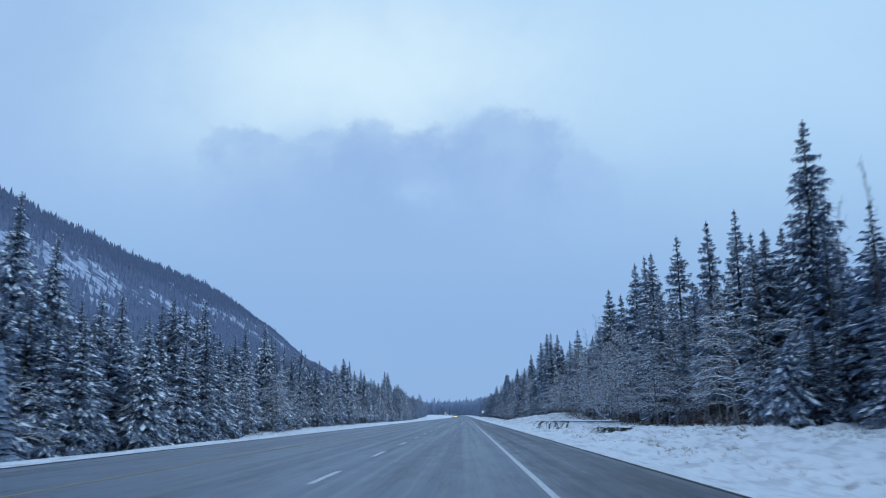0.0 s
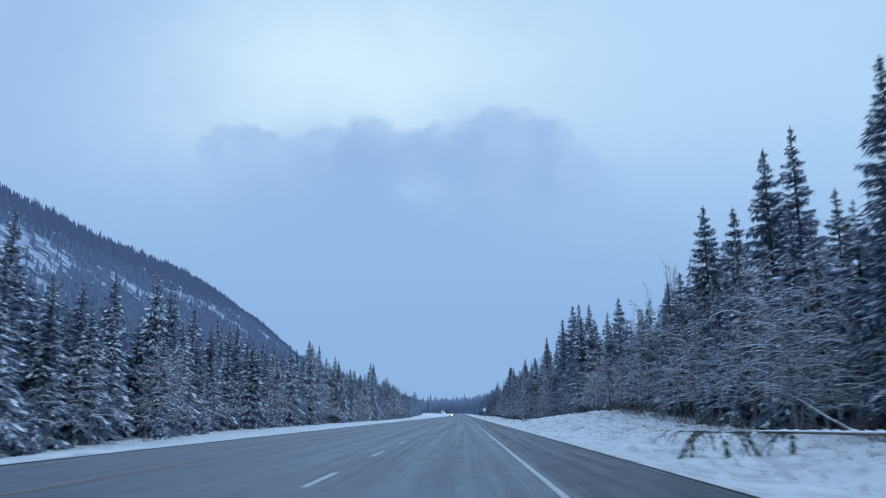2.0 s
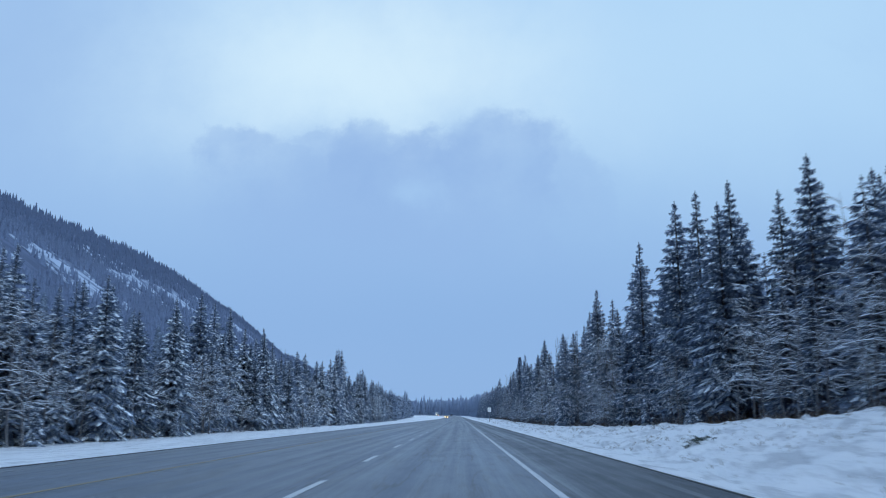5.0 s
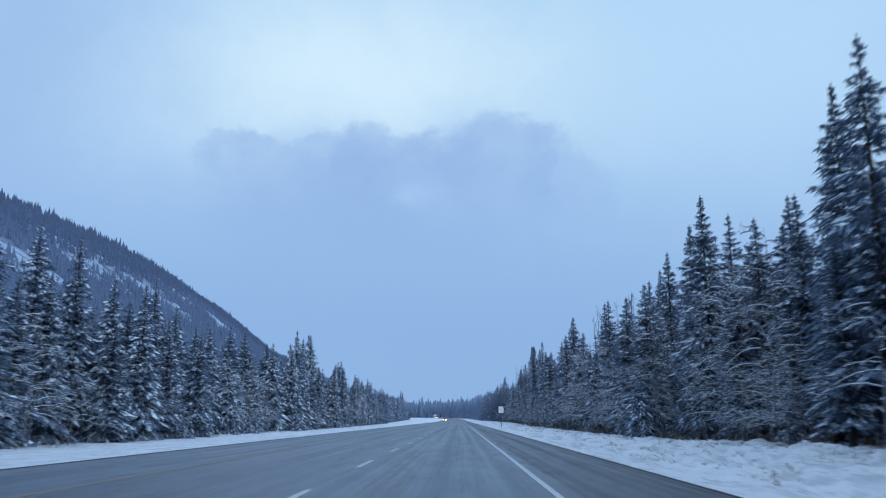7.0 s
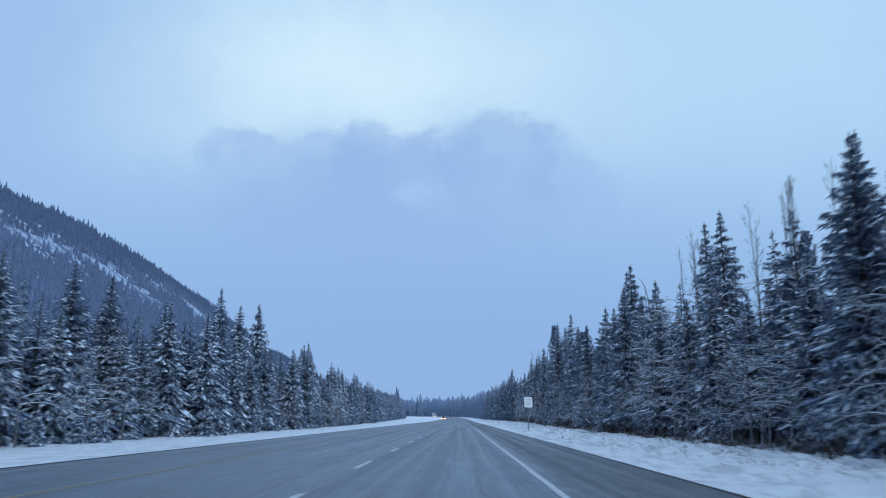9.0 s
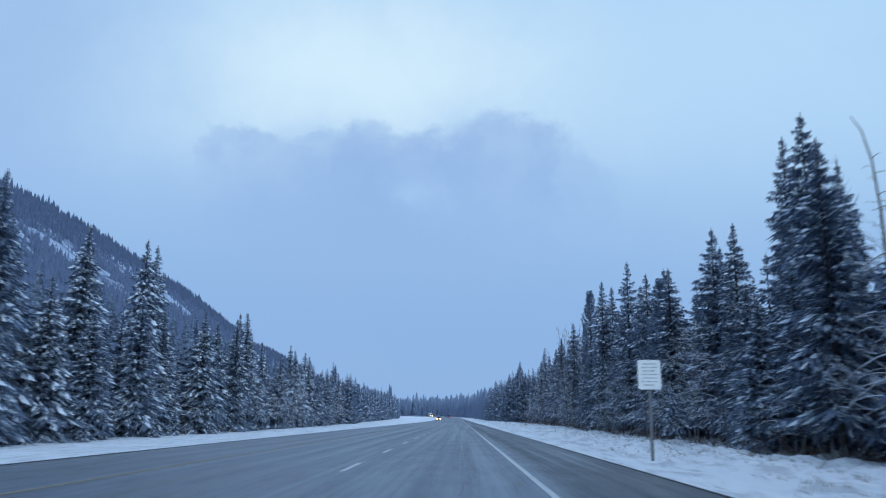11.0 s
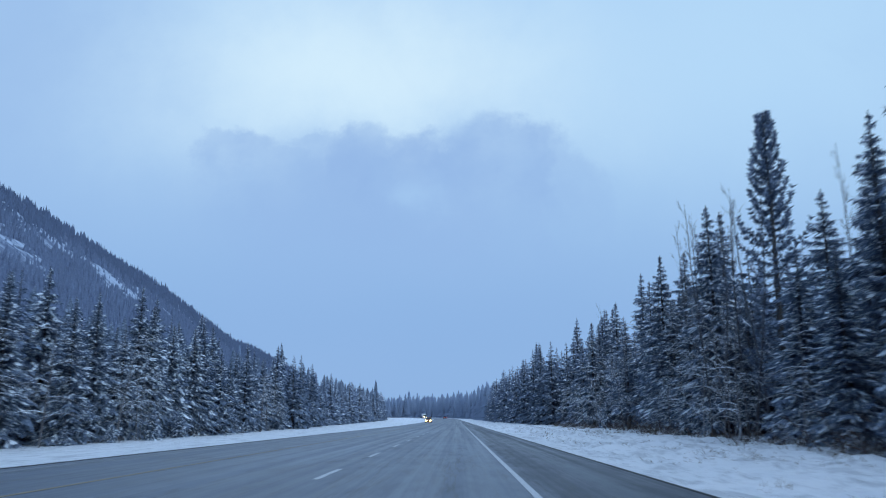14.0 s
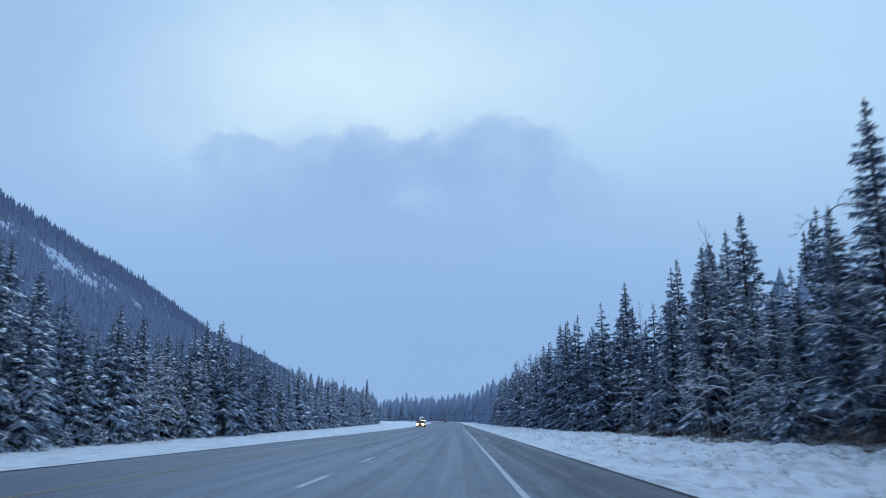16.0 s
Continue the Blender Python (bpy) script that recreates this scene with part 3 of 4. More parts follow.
RIGHT_B = [(21.7, 332.8, 16.2), (19.6, 339.8, 16.4), (22.1, 347.1, 20.7), (22.3, 351.1, 20.4), (22.6, 343.9, 16.2), (22.7, 363.2, 17.2), (22.2, 367.3, 17.8),
           (24.5, 372.3, 17.1), (21.4, 381.4, 16.7), (20.6, 376.3, 15.8), (21, 386.5, 17.1), (21.4, 392.5, 16.7), (20.9, 397.6, 20.6), (21.7, 412.7, 19.8),
           (19.9, 409.7, 20.1), (23.6, 411.7, 17), (22.5, 426.1, 14.9), (22.6, 419.7, 17.4), (24, 422.7, 16.1), (20.3, 440.7, 17.8), (23.3, 446.8, 18.8),
           (21.7, 453.7, 16.7), (19.5, 454.0, 16.4), (22.1, 472.8, 18), (23.6, 496.9, 18), (24.2, 503, 17.9), (22.4, 501.9, 16.7), (29.9, 539.1, 22.7), (32.9, 554.1, 24.4),
           (27.5, 561.3, 22.4), (27.9, 565.3, 24.1), (21.3, 587.8, 20.6), (21.4, 593.9, 20), (18.6, 610.8, 18.1), (23.2, 612.7, 22.2), (23.7, 616.9, 23.4),
           (19.1, 624.1, 17)]
LEFT_A = [(-40, 69, 21), (-41, 78, 19), (-39.6, 91, 15), (-42.2, 91, 15.3), (-42.4, 86.9, 13.9), (-39.5, 102.6, 15.4), (-41.6, 117.1, 17.6), (-40.5, 123.2, 19),
          (-39.1, 141.8, 16.6), (-38.2, 150.9, 18.3), (-38.8, 159.2, 17.2), (-42.7, 178.4, 17.4), (-41.6, 194.3, 16.4), (-45.2, 199.2, 18.2),
          (-40.1, 202.3, 15.5), (-38.1, 250.7, 18.7), (-39.2, 260.9, 18.6), (-38.7, 267.9, 18.9), (-34.8, 275.1, 15.4),
          (-38.1, 279.1, 14.1), (-36.9, 284, 17.2), (-36.8, 291.1, 15.2), (-37, 299.1, 13.6), (-37.4, 318.1, 15.6), (-34.8, 337.1, 14.7), (-37.1, 341.1, 15),
          (-33.9, 353, 18.7), (-36.5, 359, 16.7)]
LEFT_B = [(-36.4, 371.8, 18.9), (-37.7, 375.7, 17.4), (-40.3, 384.1, 12.7), (-38, 390.5, 21.7), (-39.1, 395.7, 20.2), (-40.4, 399.6, 22.8),
          (-33.5, 415.5, 14.9), (-40.8, 419.6, 12.6), (-35.2, 420.9, 15.8), (-34.7, 425.4, 15.8), (-36.7, 427.8, 17.5), (-36.1, 430, 18), (-38.1, 433.1, 17),
          (-38.8, 452.6, 15.2), (-37, 470.6, 16.2), (-39.4, 490.7, 14.5), (-37.7, 495.7, 15.6), (-39.8, 500.7, 16.9), (-38.9, 505.0, 15.4),
          (-38.1, 528.8, 13.7), (-41.2, 535.1, 14.8), (-44.1, 539, 13.6), (-38.1, 546.5, 14.5), (-41.2, 562.8, 17.6), (-42.4, 566.7, 16.6),
          (-44.2, 578.1, 18.8), (-45.8, 586.6, 20.5)]
# shorter neighbours between them
RIGHT_C = [(29.2, 159.1, 17.9), (30.2, 191.9, 18.8), (32.1, 194.5, 19.1), (25.7, 198.2, 18.9), (21.8, 408.7, 16.0), (21.4, 403.5, 15.4), (19.5, 495, 14.8), (20.9, 496.6, 14.8), (23.6, 283.4, 18.3), (27.6, 112.4, 17.5), (19.9, 460.3, 15.0), (20.1, 474.1, 12.4), (39.4, 519.5, 23.0), (40.6, 518.5, 22.6), (38.1, 519, 21.7)]
LEFT_C = [(-37.7, 101.5, 15.9), (-38.4, 105.6, 15.1), (-40.6, 120.2, 16.5), (-40.3, 130.1, 14.4), (-38.5, 132.6, 14.4), (-37.7, 154.4, 16.6), (-42.7, 255.8, 15.3), (-39.1, 287.4, 15.7), (-40.1, 246.2, 12.9), (-39.4, 191.8, 16.8), (-41.6, 207.3, 16.9), (-42.7, 223.4, 16.0), (-41.7, 228.4, 16.5), (-40.5, 247.7, 16.4), (-38.0, 274.9, 16.2), (-37.2, 325.5, 15.6), (-36.8, 474.9, 15.4), (-40.9, 526.1, 13.0)]
planted = []


def plant(ob, x, y, top, rng, height=18.0, wide=1.0):
    z = land(x, y)
    k = 1.015 * (top - z) / height
    w = 1.06 * k ** 0.6 * wide
    planted.append((x, y))
    return copy_thing(ob, Matrix.Translation((x, y, z - 0.05)) @ pose(0, 0, 0, 0, 0, rng.uniform(0, 360)) @ Matrix.Diagonal((w, w, k, 1)))


rng = random.Random(5)
plant(PINE, 21.7, 432, 22.2, rng)
plant(PINE, 29.0, 243, 18.0, rng)
plant(PINE, 20.4, 379, 15.2, rng)
plant(LEFT_KINDS[2], 18.8, 405.5, 9.5, rng)
plant(LEFT_KINDS[3], 18.6, 348.0, 8.5, rng)
for spots in (RIGHT_A, RIGHT_B, RIGHT_C, LEFT_A, LEFT_B, LEFT_C):
    for x, y, top in spots:
        plant(rng.choice(FAR_KINDS if y > 520 else [KINDS[i] for i in (0, 0, 1, 3, 4, 5)] if x > 0 else LEFT_KINDS), x, y, top, rng)


def line_right(y):
    return bend(y) + lerp(y, [(0, 19.5), (60, 19), (100, 18.5), (140, 19.5), (170, 20), (220, 18.5), (300, 18), (450, 18), (620, 16.5), (1000, 15)])


def line_left(y):
    return lerp(y, [(0, -33), (100, -33), (200, -33), (400, -32.5), (480, -33.5), (560, -37), (600, -40), (880, -46)])


def fill(line, sgn, y0, y1, step, heights, jitter, depth, kinds):
    y = y0
    while y < y1:
        x = line(y) + sgn * (depth + rng.uniform(0, jitter))
        if all((x - a) ** 2 + (y - b) ** 2 > 2.2 for a, b in planted) and not (x > 0 and 254 < y < 267):
            plant(rng.choice(kinds), x, y, land(x, y) + rng.uniform(*heights), rng)
        y += step * rng.uniform(0.6, 1.4)


fill(line_right, 1, 22, 58, 5.0, (5.0, 9.0), 4.0, 1.0, KINDS[:5])
fill(line_right, 1, 58, 490, 6.0, (8.0, 13.0), 4.0, 1.2, KINDS)
fill(line_right, 1, 490, 530, 6.0, (8.0, 13.0), 4.0, 1.2, FAR_KINDS)
fill(line_left, -1, 62, 490, 6.5, (11.0, 15.6), 4.0, 0.5, LEFT_KINDS)
fill(line_left, -1, 490, 560, 6.5, (11.0, 15.6), 4.0, 0.5, FAR_KINDS)


# ---- the forest behind: stands of alike trees, each one mesh ----
def arrays(shapes):
    """Vertices, triangles and material numbers of one tree."""
    vs, fs, ms, n = [], [], [], 0
    for k, s in enumerate(shapes):
        for f in s.f:
            for i in range(1, len(f) - 1):
                fs.append((f[0] + n, f[i] + n, f[i + 1] + n))
                ms.append(k)
        vs += s.v
        n += len(s.v)
    return np.array(vs, dtype=float), np.array(fs, dtype=int), np.array(ms, dtype=int)


def stand(name, trees, spots, mats, label):
    """Many trees as one mesh; spots: x, y, z, height, width, turn, kind."""
    V, F, M, n = [], [], [], 0
    for x, y, z, k, w, a, i in spots:
        v, f, m = trees[i]
        c, s = math.cos(a), math.sin(a)
        V.append(np.stack([(v[:, 0] * c - v[:, 1] * s) * w + x, (v[:, 0] * s + v[:, 1] * c) * w + y, v[:, 2] * k + z], 1))
        F.append(f + n)
        M.append(m)
        n += len(v)
    V, F, M = np.concatenate(V), np.concatenate(F), np.concatenate(M)
    me = bpy.data.meshes.new(name)
    me.vertices.add(len(V))
    me.vertices.foreach_set("co", V.astype(np.float32).ravel())
    me.loops.add(len(F) * 3)
    me.loops.foreach_set("vertex_index", F.astype(np.int32).ravel())
    me.polygons.add(len(F))
    me.polygons.foreach_set("loop_start", np.arange(0, len(F) * 3, 3, dtype=np.int32))
    for mat in mats:
        me.materials.append(mat)
    me.polygons.foreach_set("material_index", M.astype(np.int32))
    me.update(calc_edges=True)
    me.validate()
    return tagged(new(name, me), label, "forest", kind="stuff")


MID = [arrays(spruce(random.Random(40 + i), 18, (2.7, 2.3, 2.8, 2.4)[i], 27, 5, 2, (1.0, 0.9, 1.2, 0.8)[i], sides=3)) for i in range(4)]


def tiered(rnd, r, tiers, sides):
    """A far spruce: ragged cones one over another."""
    crown = Shape()
    for k in range(tiers):
        f = k / tiers
        z, rad = 18 * (0.03 + 0.95 * f), r * (1 - f) ** 0.85 + 0.15
        turn = rnd.uniform(0, 6.28)
        rim = [(rad * q * math.cos(turn + 6.2832 * i / sides), rad * q * math.sin(turn + 6.2832 * i / sides), z - 0.35 * rad * rnd.random()) for i, q in ((i, rnd.uniform(0.9, 1.35) if i % 2 else rnd.uniform(0.30, 0.65)) for i in range(sides))]
        crown.add(rim + [(0, 0, min(18.0, z + 18 * 1.9 / tiers))], [(i, (i + 1) % sides, sides) for i in range(sides)])
    return arrays((Shape(), crown, Shape()))


EDGE = [arrays(spruce(random.Random(90 + i), 18, (2.7, 2.3, 2.9, 2.4)[i], 22, 5, 2, 1.3, sides=3, load=1.3)) for i in range(4)]
LITE = [tiered(random.Random(50 + i), (2.5, 2.1, 2.7, 2.2)[i], 20, 10) for i in range(4)]
DISTANT = [tiered(random.Random(70 + i), (2.5, 2.0, 2.3)[i], 11, 8) for i in range(3)]


def spot(x, y, h, i, wide=1.0):
    k = h / 18
    return (x, y, max(land(x, y), slope(x, y)) - 0.1, k, k ** 0.6 * wide, rng.uniform(0, 6.28), i)


def rows_of(line, sgn, y0, y1, step, depths, heights, kinds):
    found = []
    for d in depths:
        y = y0
        while y < y1:
            x = line(y) + sgn * (d + rng.uniform(-1.5, 1.5))
            if all((x - a) ** 2 + (y - b) ** 2 > 2.0 for a, b in planted):
                found.append(spot(x, y, rng.uniform(*heights), rng.randrange(kinds), 1.15))
            y += step * rng.uniform(0.6, 1.4)
    return found


# Haze is mixed into two more needle copies, for bend edge and mountain face.
HAZED_EDGE_MATS = (BARK, make_needles("hazed_snowy_needles", (0.140, 0.182, 0.262), (0.215, 0.268, 0.358), 0.55), TUFT)
MATS, PALE_MATS, FAR_HAZE_MATS, SLATE_MATS, HAZED_FACE_MATS = (BARK, NEEDLES, TUFT), (BARK, HAZED, TUFT), (BARK, FAR_HAZED, TUFT), (BARK, SLATE, TUFT), (BARK, make_needles("hazed_face_needles", (0.118, 0.154, 0.240), (0.165, 0.208, 0.305), 0.15), TUFT)
stand("spruce_stand", MID, rows_of(line_right, 1, 15, 560, 3.8, (6.5,), (12.0, 16.8), 4), MATS, "dense snow-dusted spruce forest behind the roadside trees")
stand("spruce_stand", MID, rows_of(line_left, -1, 60, 600, 4.0, (6.0,), (12, 16.2), 4), MATS, "dense snow-dusted spruce forest across the highway")
stand("spruce_stand", LITE, rows_of(line_left, -1, 60, 600, 3.6, (10.0, 14.0), (13, 17), 4), MATS, "dark inner rows of the spruce forest across the highway")
stand("spruce_stand", MID, rows_of(line_right, 1, 530, 580, 4.4, (0.5, 4.5), (12, 18), 4), MATS, "snow-dusted spruces where the highway begins to bend")
stand("spruce_stand", EDGE, rows_of(line_right, 1, 580, 740, 3.6, (0.5,), (11, 17), 4), HAZED_EDGE_MATS, "snowy spruces along the outside of the bend")
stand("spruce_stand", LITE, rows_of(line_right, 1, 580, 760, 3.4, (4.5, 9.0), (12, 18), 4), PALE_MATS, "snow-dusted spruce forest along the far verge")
stand("spruce_stand", MID, rows_of(line_left, -1, 560, 620, 4.4, (0.5, 4.5), (11, 17), 4), MATS, "snow-dusted spruces across the highway by its bend")
stand("spruce_stand", EDGE, rows_of(line_left, -1, 612, 882, 3.6, (0.3,), (10.5, 17), 4), HAZED_EDGE_MATS, "snowy spruces along the inside of the bend")
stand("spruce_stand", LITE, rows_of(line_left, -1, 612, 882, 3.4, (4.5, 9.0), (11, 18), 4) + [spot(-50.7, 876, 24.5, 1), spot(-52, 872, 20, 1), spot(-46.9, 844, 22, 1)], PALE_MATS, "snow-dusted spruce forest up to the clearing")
# The pale tone of these far rows is painted haze.
stand("far_woods", DISTANT, rows_of(line_right, 1, 755, 1060, 4.5, (0, 5, 10, 15), (13, 19), 3), FAR_HAZE_MATS, "distant forest along the highway with haze in its colour")


def deep_woods(line, sgn, y0, y1, heights, count, far):
    found = []
    for _ in range(count):
        y = rng.uniform(y0, y1)
        x = line(y) + sgn * (10.5 + far * rng.random() ** 1.4)
        found.append(spot(x, y, rng.uniform(*heights), rng.randrange(3), 1.25))
    return found


stand("spruce_stand", DISTANT, deep_woods(line_right, 1, -60, 760, (11.5, 16), 1050, 70), MATS, "depth of the spruce wood behind the roadside trees")
stand("spruce_stand", DISTANT, deep_woods(line_left, -1, -60, 880, (10, 13.5), 1050, 60), MATS, "depth of the spruce wood across the highway")
stand("spruce_stand", LITE, rows_of(line_right, 1, -60, 16, 4.2, (1.5, 6.5), (8, 13), 4) + rows_of(line_left, -1, -60, 60, 4.4, (1.5, 6.5), (9, 14), 4), MATS, "spruce forest on both sides where the drive begins")


def across():
    found = []
    for i in range(1000):
        x, y = rng.uniform(-190, 60), rng.uniform(1070, 1200)
        found.append(spot(x, y, rng.uniform(10, 18) * (1.35 if rng.random() < 0.05 else 1), rng.randrange(3), 1.45))
    return found


# Beyond the bend, haze is likewise part of the needle colour.
stand("far_woods", DISTANT, across(), FAR_HAZE_MATS, "distant forest beyond the bend of the highway, paled by painted haze")


# ---- the mountain ----
def make_hillside(name, pale, dark):
    m, t, s = material(name, 0.85, 0.2)
    p = position(t)
    rock = ramp(t, noisy(t, scaled(t, p, (0.35, 1, 0.35)), 0.11, 9, 0.75), 0.44, 0.60)
    c = mixed(t, rock, pale, dark)
    t.links.new(c, s.inputs["Base Color"])
    return m


def build_mountain():
    s = Shape()
    xs, ys = np.arange(-640, -70, 7.5), np.arange(-200, 2700, 12.0)
    s.v = [(x, y, slope(x, y)) for y in ys for x in xs]
    n = len(xs)
    s.f = [(j * n + i, j * n + i + 1, (j + 1) * n + i + 1, (j + 1) * n + i) for j in range(len(ys) - 1) for i in range(n - 1)]
    scree = Shape()
    for x in np.arange(-252, -100, 3.0):
        for y in np.arange(280, 1330, 4.0):
            if talus(x + 1.5, y + 2):
                q = [(x, y), (x + 3, y), (x + 3, y + 4), (x, y + 4)]
                up = [(a, b, slope(a, b) + 0.6) for a, b in q]
                down = [(a, b, slope(a, b) - 0.5) for a, b in q]
                scree.add(up + down, [(0, 1, 2, 3), (0, 4, 5, 1), (1, 5, 6, 2), (2, 6, 7, 3), (3, 7, 4, 0)])
    # Snow on the scree is greyed blue, with distance haze put into its colour.
    tagged(part("scree_slope", scree, make_hillside("hazed_snowy_scree", (0.42, 0.49, 0.60), (0.13, 0.165, 0.245))), "pale snowy scree between the mountain's woods", "scree", kind="stuff")
    tagged(part("mountain", s, make_hillside("hillside_woods", (0.125, 0.156, 0.238), (0.082, 0.106, 0.168)), smooth=True), "steep forested mountain side with snowy clearings", "mountain", kind="structure")
    crest, face = [], []
    while len(crest) < 12000:
        x, y = -CREST + rng.uniform(-20, 46), rng.uniform(300, 1700)
        h = rng.uniform(4.2, 7.0) * (1.35 if rng.random() < 0.05 else 1) / 18
        crest.append((x, y, slope(x, y) - 1.9, h, h * 1.35, rng.uniform(0, 6.28), rng.randrange(3)))
    while len(face) < 22000:
        x, y = rng.uniform(-CREST + 40, -88), rng.uniform(280, 1650)
        if noise.noise((x * 0.02, y * 0.012, 7.0)) > rng.uniform(-0.55, 0.75) or (talus(x, y) and rng.random() < 0.72):
            continue
        h = rng.uniform(4.5, 8.0) / 18 * (0.65 if talus(x, y) else 1)
        face.append((x, y, slope(x, y) - 1.6, h, h * 1.4, rng.uniform(0, 6.28), rng.randrange(3)))
    # The blue-grey of both woods is air haze set in the needle colour.
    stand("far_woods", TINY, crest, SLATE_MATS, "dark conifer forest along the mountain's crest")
    return stand("far_woods", TINY, face, HAZED_FACE_MATS, "conifer forest on the mountain side in haze-tinted colour")


TINY = [tiered(random.Random(80 + i), (2.5, 2.0, 2.3)[i], 1, 6) for i in range(3)]
build_mountain()


# ---- bare broadleaf trees and brush ----
def wander(rng, start, heading, length, steps, lift, crook=0.25):
    """A crooked line of points that bends up (or down) on its way."""
    pts, d = [Vector(start)], Vector(heading).normalized()
    for _ in range(steps):
        d = (d + Vector((rng.uniform(-crook, crook), rng.uniform(-crook, crook), lift + rng.uniform(-crook, crook) * 0.5))).normalized()
        pts.append(pts[-1] + d * (length / steps))
    return pts


def bare_shape(rng, h, limbs, reach, arch, twig_count, upright):
    """Trunk with limbs, and the twigs, of a leafless tree."""
    wood, twigs = Shape(), Shape()
    trunk = wander(rng, (0, 0, -0.4), (rng.uniform(-0.08, 0.08), rng.uniform(-0.08, 0.08), 1), h, 7, 0.12, 0.07)
    wood.tube(trunk, [h * (0.0085 if h < 10 else 0.0046) * (1 - k / 7.4) + 0.006 for k in range(8)], 5)
    for i in range(limbs):
        f = (0.26 if h < 10 else 0.16) + (0.72 if h < 10 else 0.80) * (i + rng.uniform(0, 1)) / limbs
        k = min(6, int(f * 7))
        base = trunk[k].lerp(trunk[k + 1], f * 7 - k)
        a = rng.uniform(0, 6.28)
        heading = Vector((math.cos(a), math.sin(a), upright * rng.uniform(0.6, 1.4)))
        length = reach * h * (1.05 - 0.65 * f) * rng.uniform(0.6, 1.2)
        limb = wander(rng, base, heading, length, 5, arch, 0.16)
        twigs.tube(limb, [(0.040 if h < 10 else 0.016) * (1 - j / 6.2) * (0.6 + length / 5) for j in range(6)], 3)
        for j in range(twig_count):
            s = rng.uniform(0.25, 1.0) * 5
            m = min(4, int(s))
            p = limb[m].lerp(limb[m + 1], s - m)
            b = a + rng.uniform(-0.8, 0.8)
            twig = wander(rng, p, (math.cos(b), math.sin(b), upright + rng.uniform(-0.5, 0.6)), length * rng.uniform(0.22, 0.50), 2, arch * 0.8, 0.25)
            twigs.spike(twig, 0.020 if h < 10 else 0.011)
            for q in (twig[1], twig[1].lerp(twig[2], 0.5)):
                c = b + rng.uniform(-1.2, 1.2)
                fine = wander(rng, q, (math.cos(c), math.sin(c), upright + rng.uniform(-0.4, 0.6)), length * rng.uniform(0.10, 0.24), 1, arch * 0.6, 0.3)
                twigs.spike(fine, 0.011 if h < 10 else 0.006)
    return wood, twigs


def bare_thing(seed, name, h, limbs, reach, arch, twigs, upright, label, group, mat):
    wood, fine = bare_shape(random.Random(seed), h, limbs, reach, arch, twigs, upright)
    ob = tagged(new(name), label, "tree", group)
    part("trunk", wood, mat, ob, smooth=True)
    tagged(part("twig_crown", fine, mat, ob, "thin snow-lined twigs", smooth=True), kind="stuff")
    return ob


POPLAR = make_bark("poplar_bark", (0.055, 0.056, 0.064), (0.12, 0.122, 0.135), 0.2, 0.9, 0.5)
ALDERS = [bare_thing(101 + i, "bare_alder", 8, 17, (0.50, 0.44, 0.56)[i], (-0.20, -0.15, -0.24)[i], 4, 0.50,
                     "leafless alder with arching snow-lined branches", "leafless alders", TWIGS) for i in range(3)]
POPLARS = [bare_thing(111 + i, "bare_poplar", 18, 48, (0.125, 0.10)[i], 0.20, 3, 1.35,
                      "tall leafless poplar with fine upright twigs", "leafless poplars", POPLAR) for i in range(2)]
for i, ob in enumerate((*ALDERS, *POPLARS)):
    ob.matrix_basis = Matrix.Translation((27.5, 70 + 37 * i, land(27.5, 70 + 37 * i)))


def put(ob, x, y, k, rng, wide=1.0):
    return copy_thing(ob, Matrix.Translation((x, y, land(x, y) - 0.05)) @ pose(0, 0, 0, rng.uniform(-2.5, 2.5), rng.uniform(-2.5, 2.5), rng.uniform(0, 360)) @ Matrix.Diagonal((k * wide, k * wide, k, 1)))


rng = random.Random(77)
# dense alder fringe: stretches of y, how many
for y0, y1, count, big in ((44, 78, 12, 0.9), (78, 108, 19, 0.95), (108, 150, 16, 0.9), (150, 190, 15, 0.85), (190, 240, 16, 0.8), (240, 335, 32, 0.9), (335, 420, 17, 0.8), (420, 520, 14, 0.8)):
    for _ in range(count):
        y = rng.uniform(y0, y1)
        y += 13 if 254 < y < 265 else 0
        put(rng.choice(ALDERS), line_right(y) + rng.uniform(-1.2, 1.8), y, rng.uniform(0.75, 1.25) * big, rng)
for y0, y1, count in ((62, 125, 8), (125, 170, 14), (170, 240, 22), (240, 330, 18), (330, 420, 6), (420, 560, 10)):
    for _ in range(count):
        y = rng.uniform(y0, y1)
        put(rng.choice(ALDERS), line_left(y) + rng.uniform(-2.6, 0.8), y, rng.uniform(0.95, 1.5), rng, 0.85)
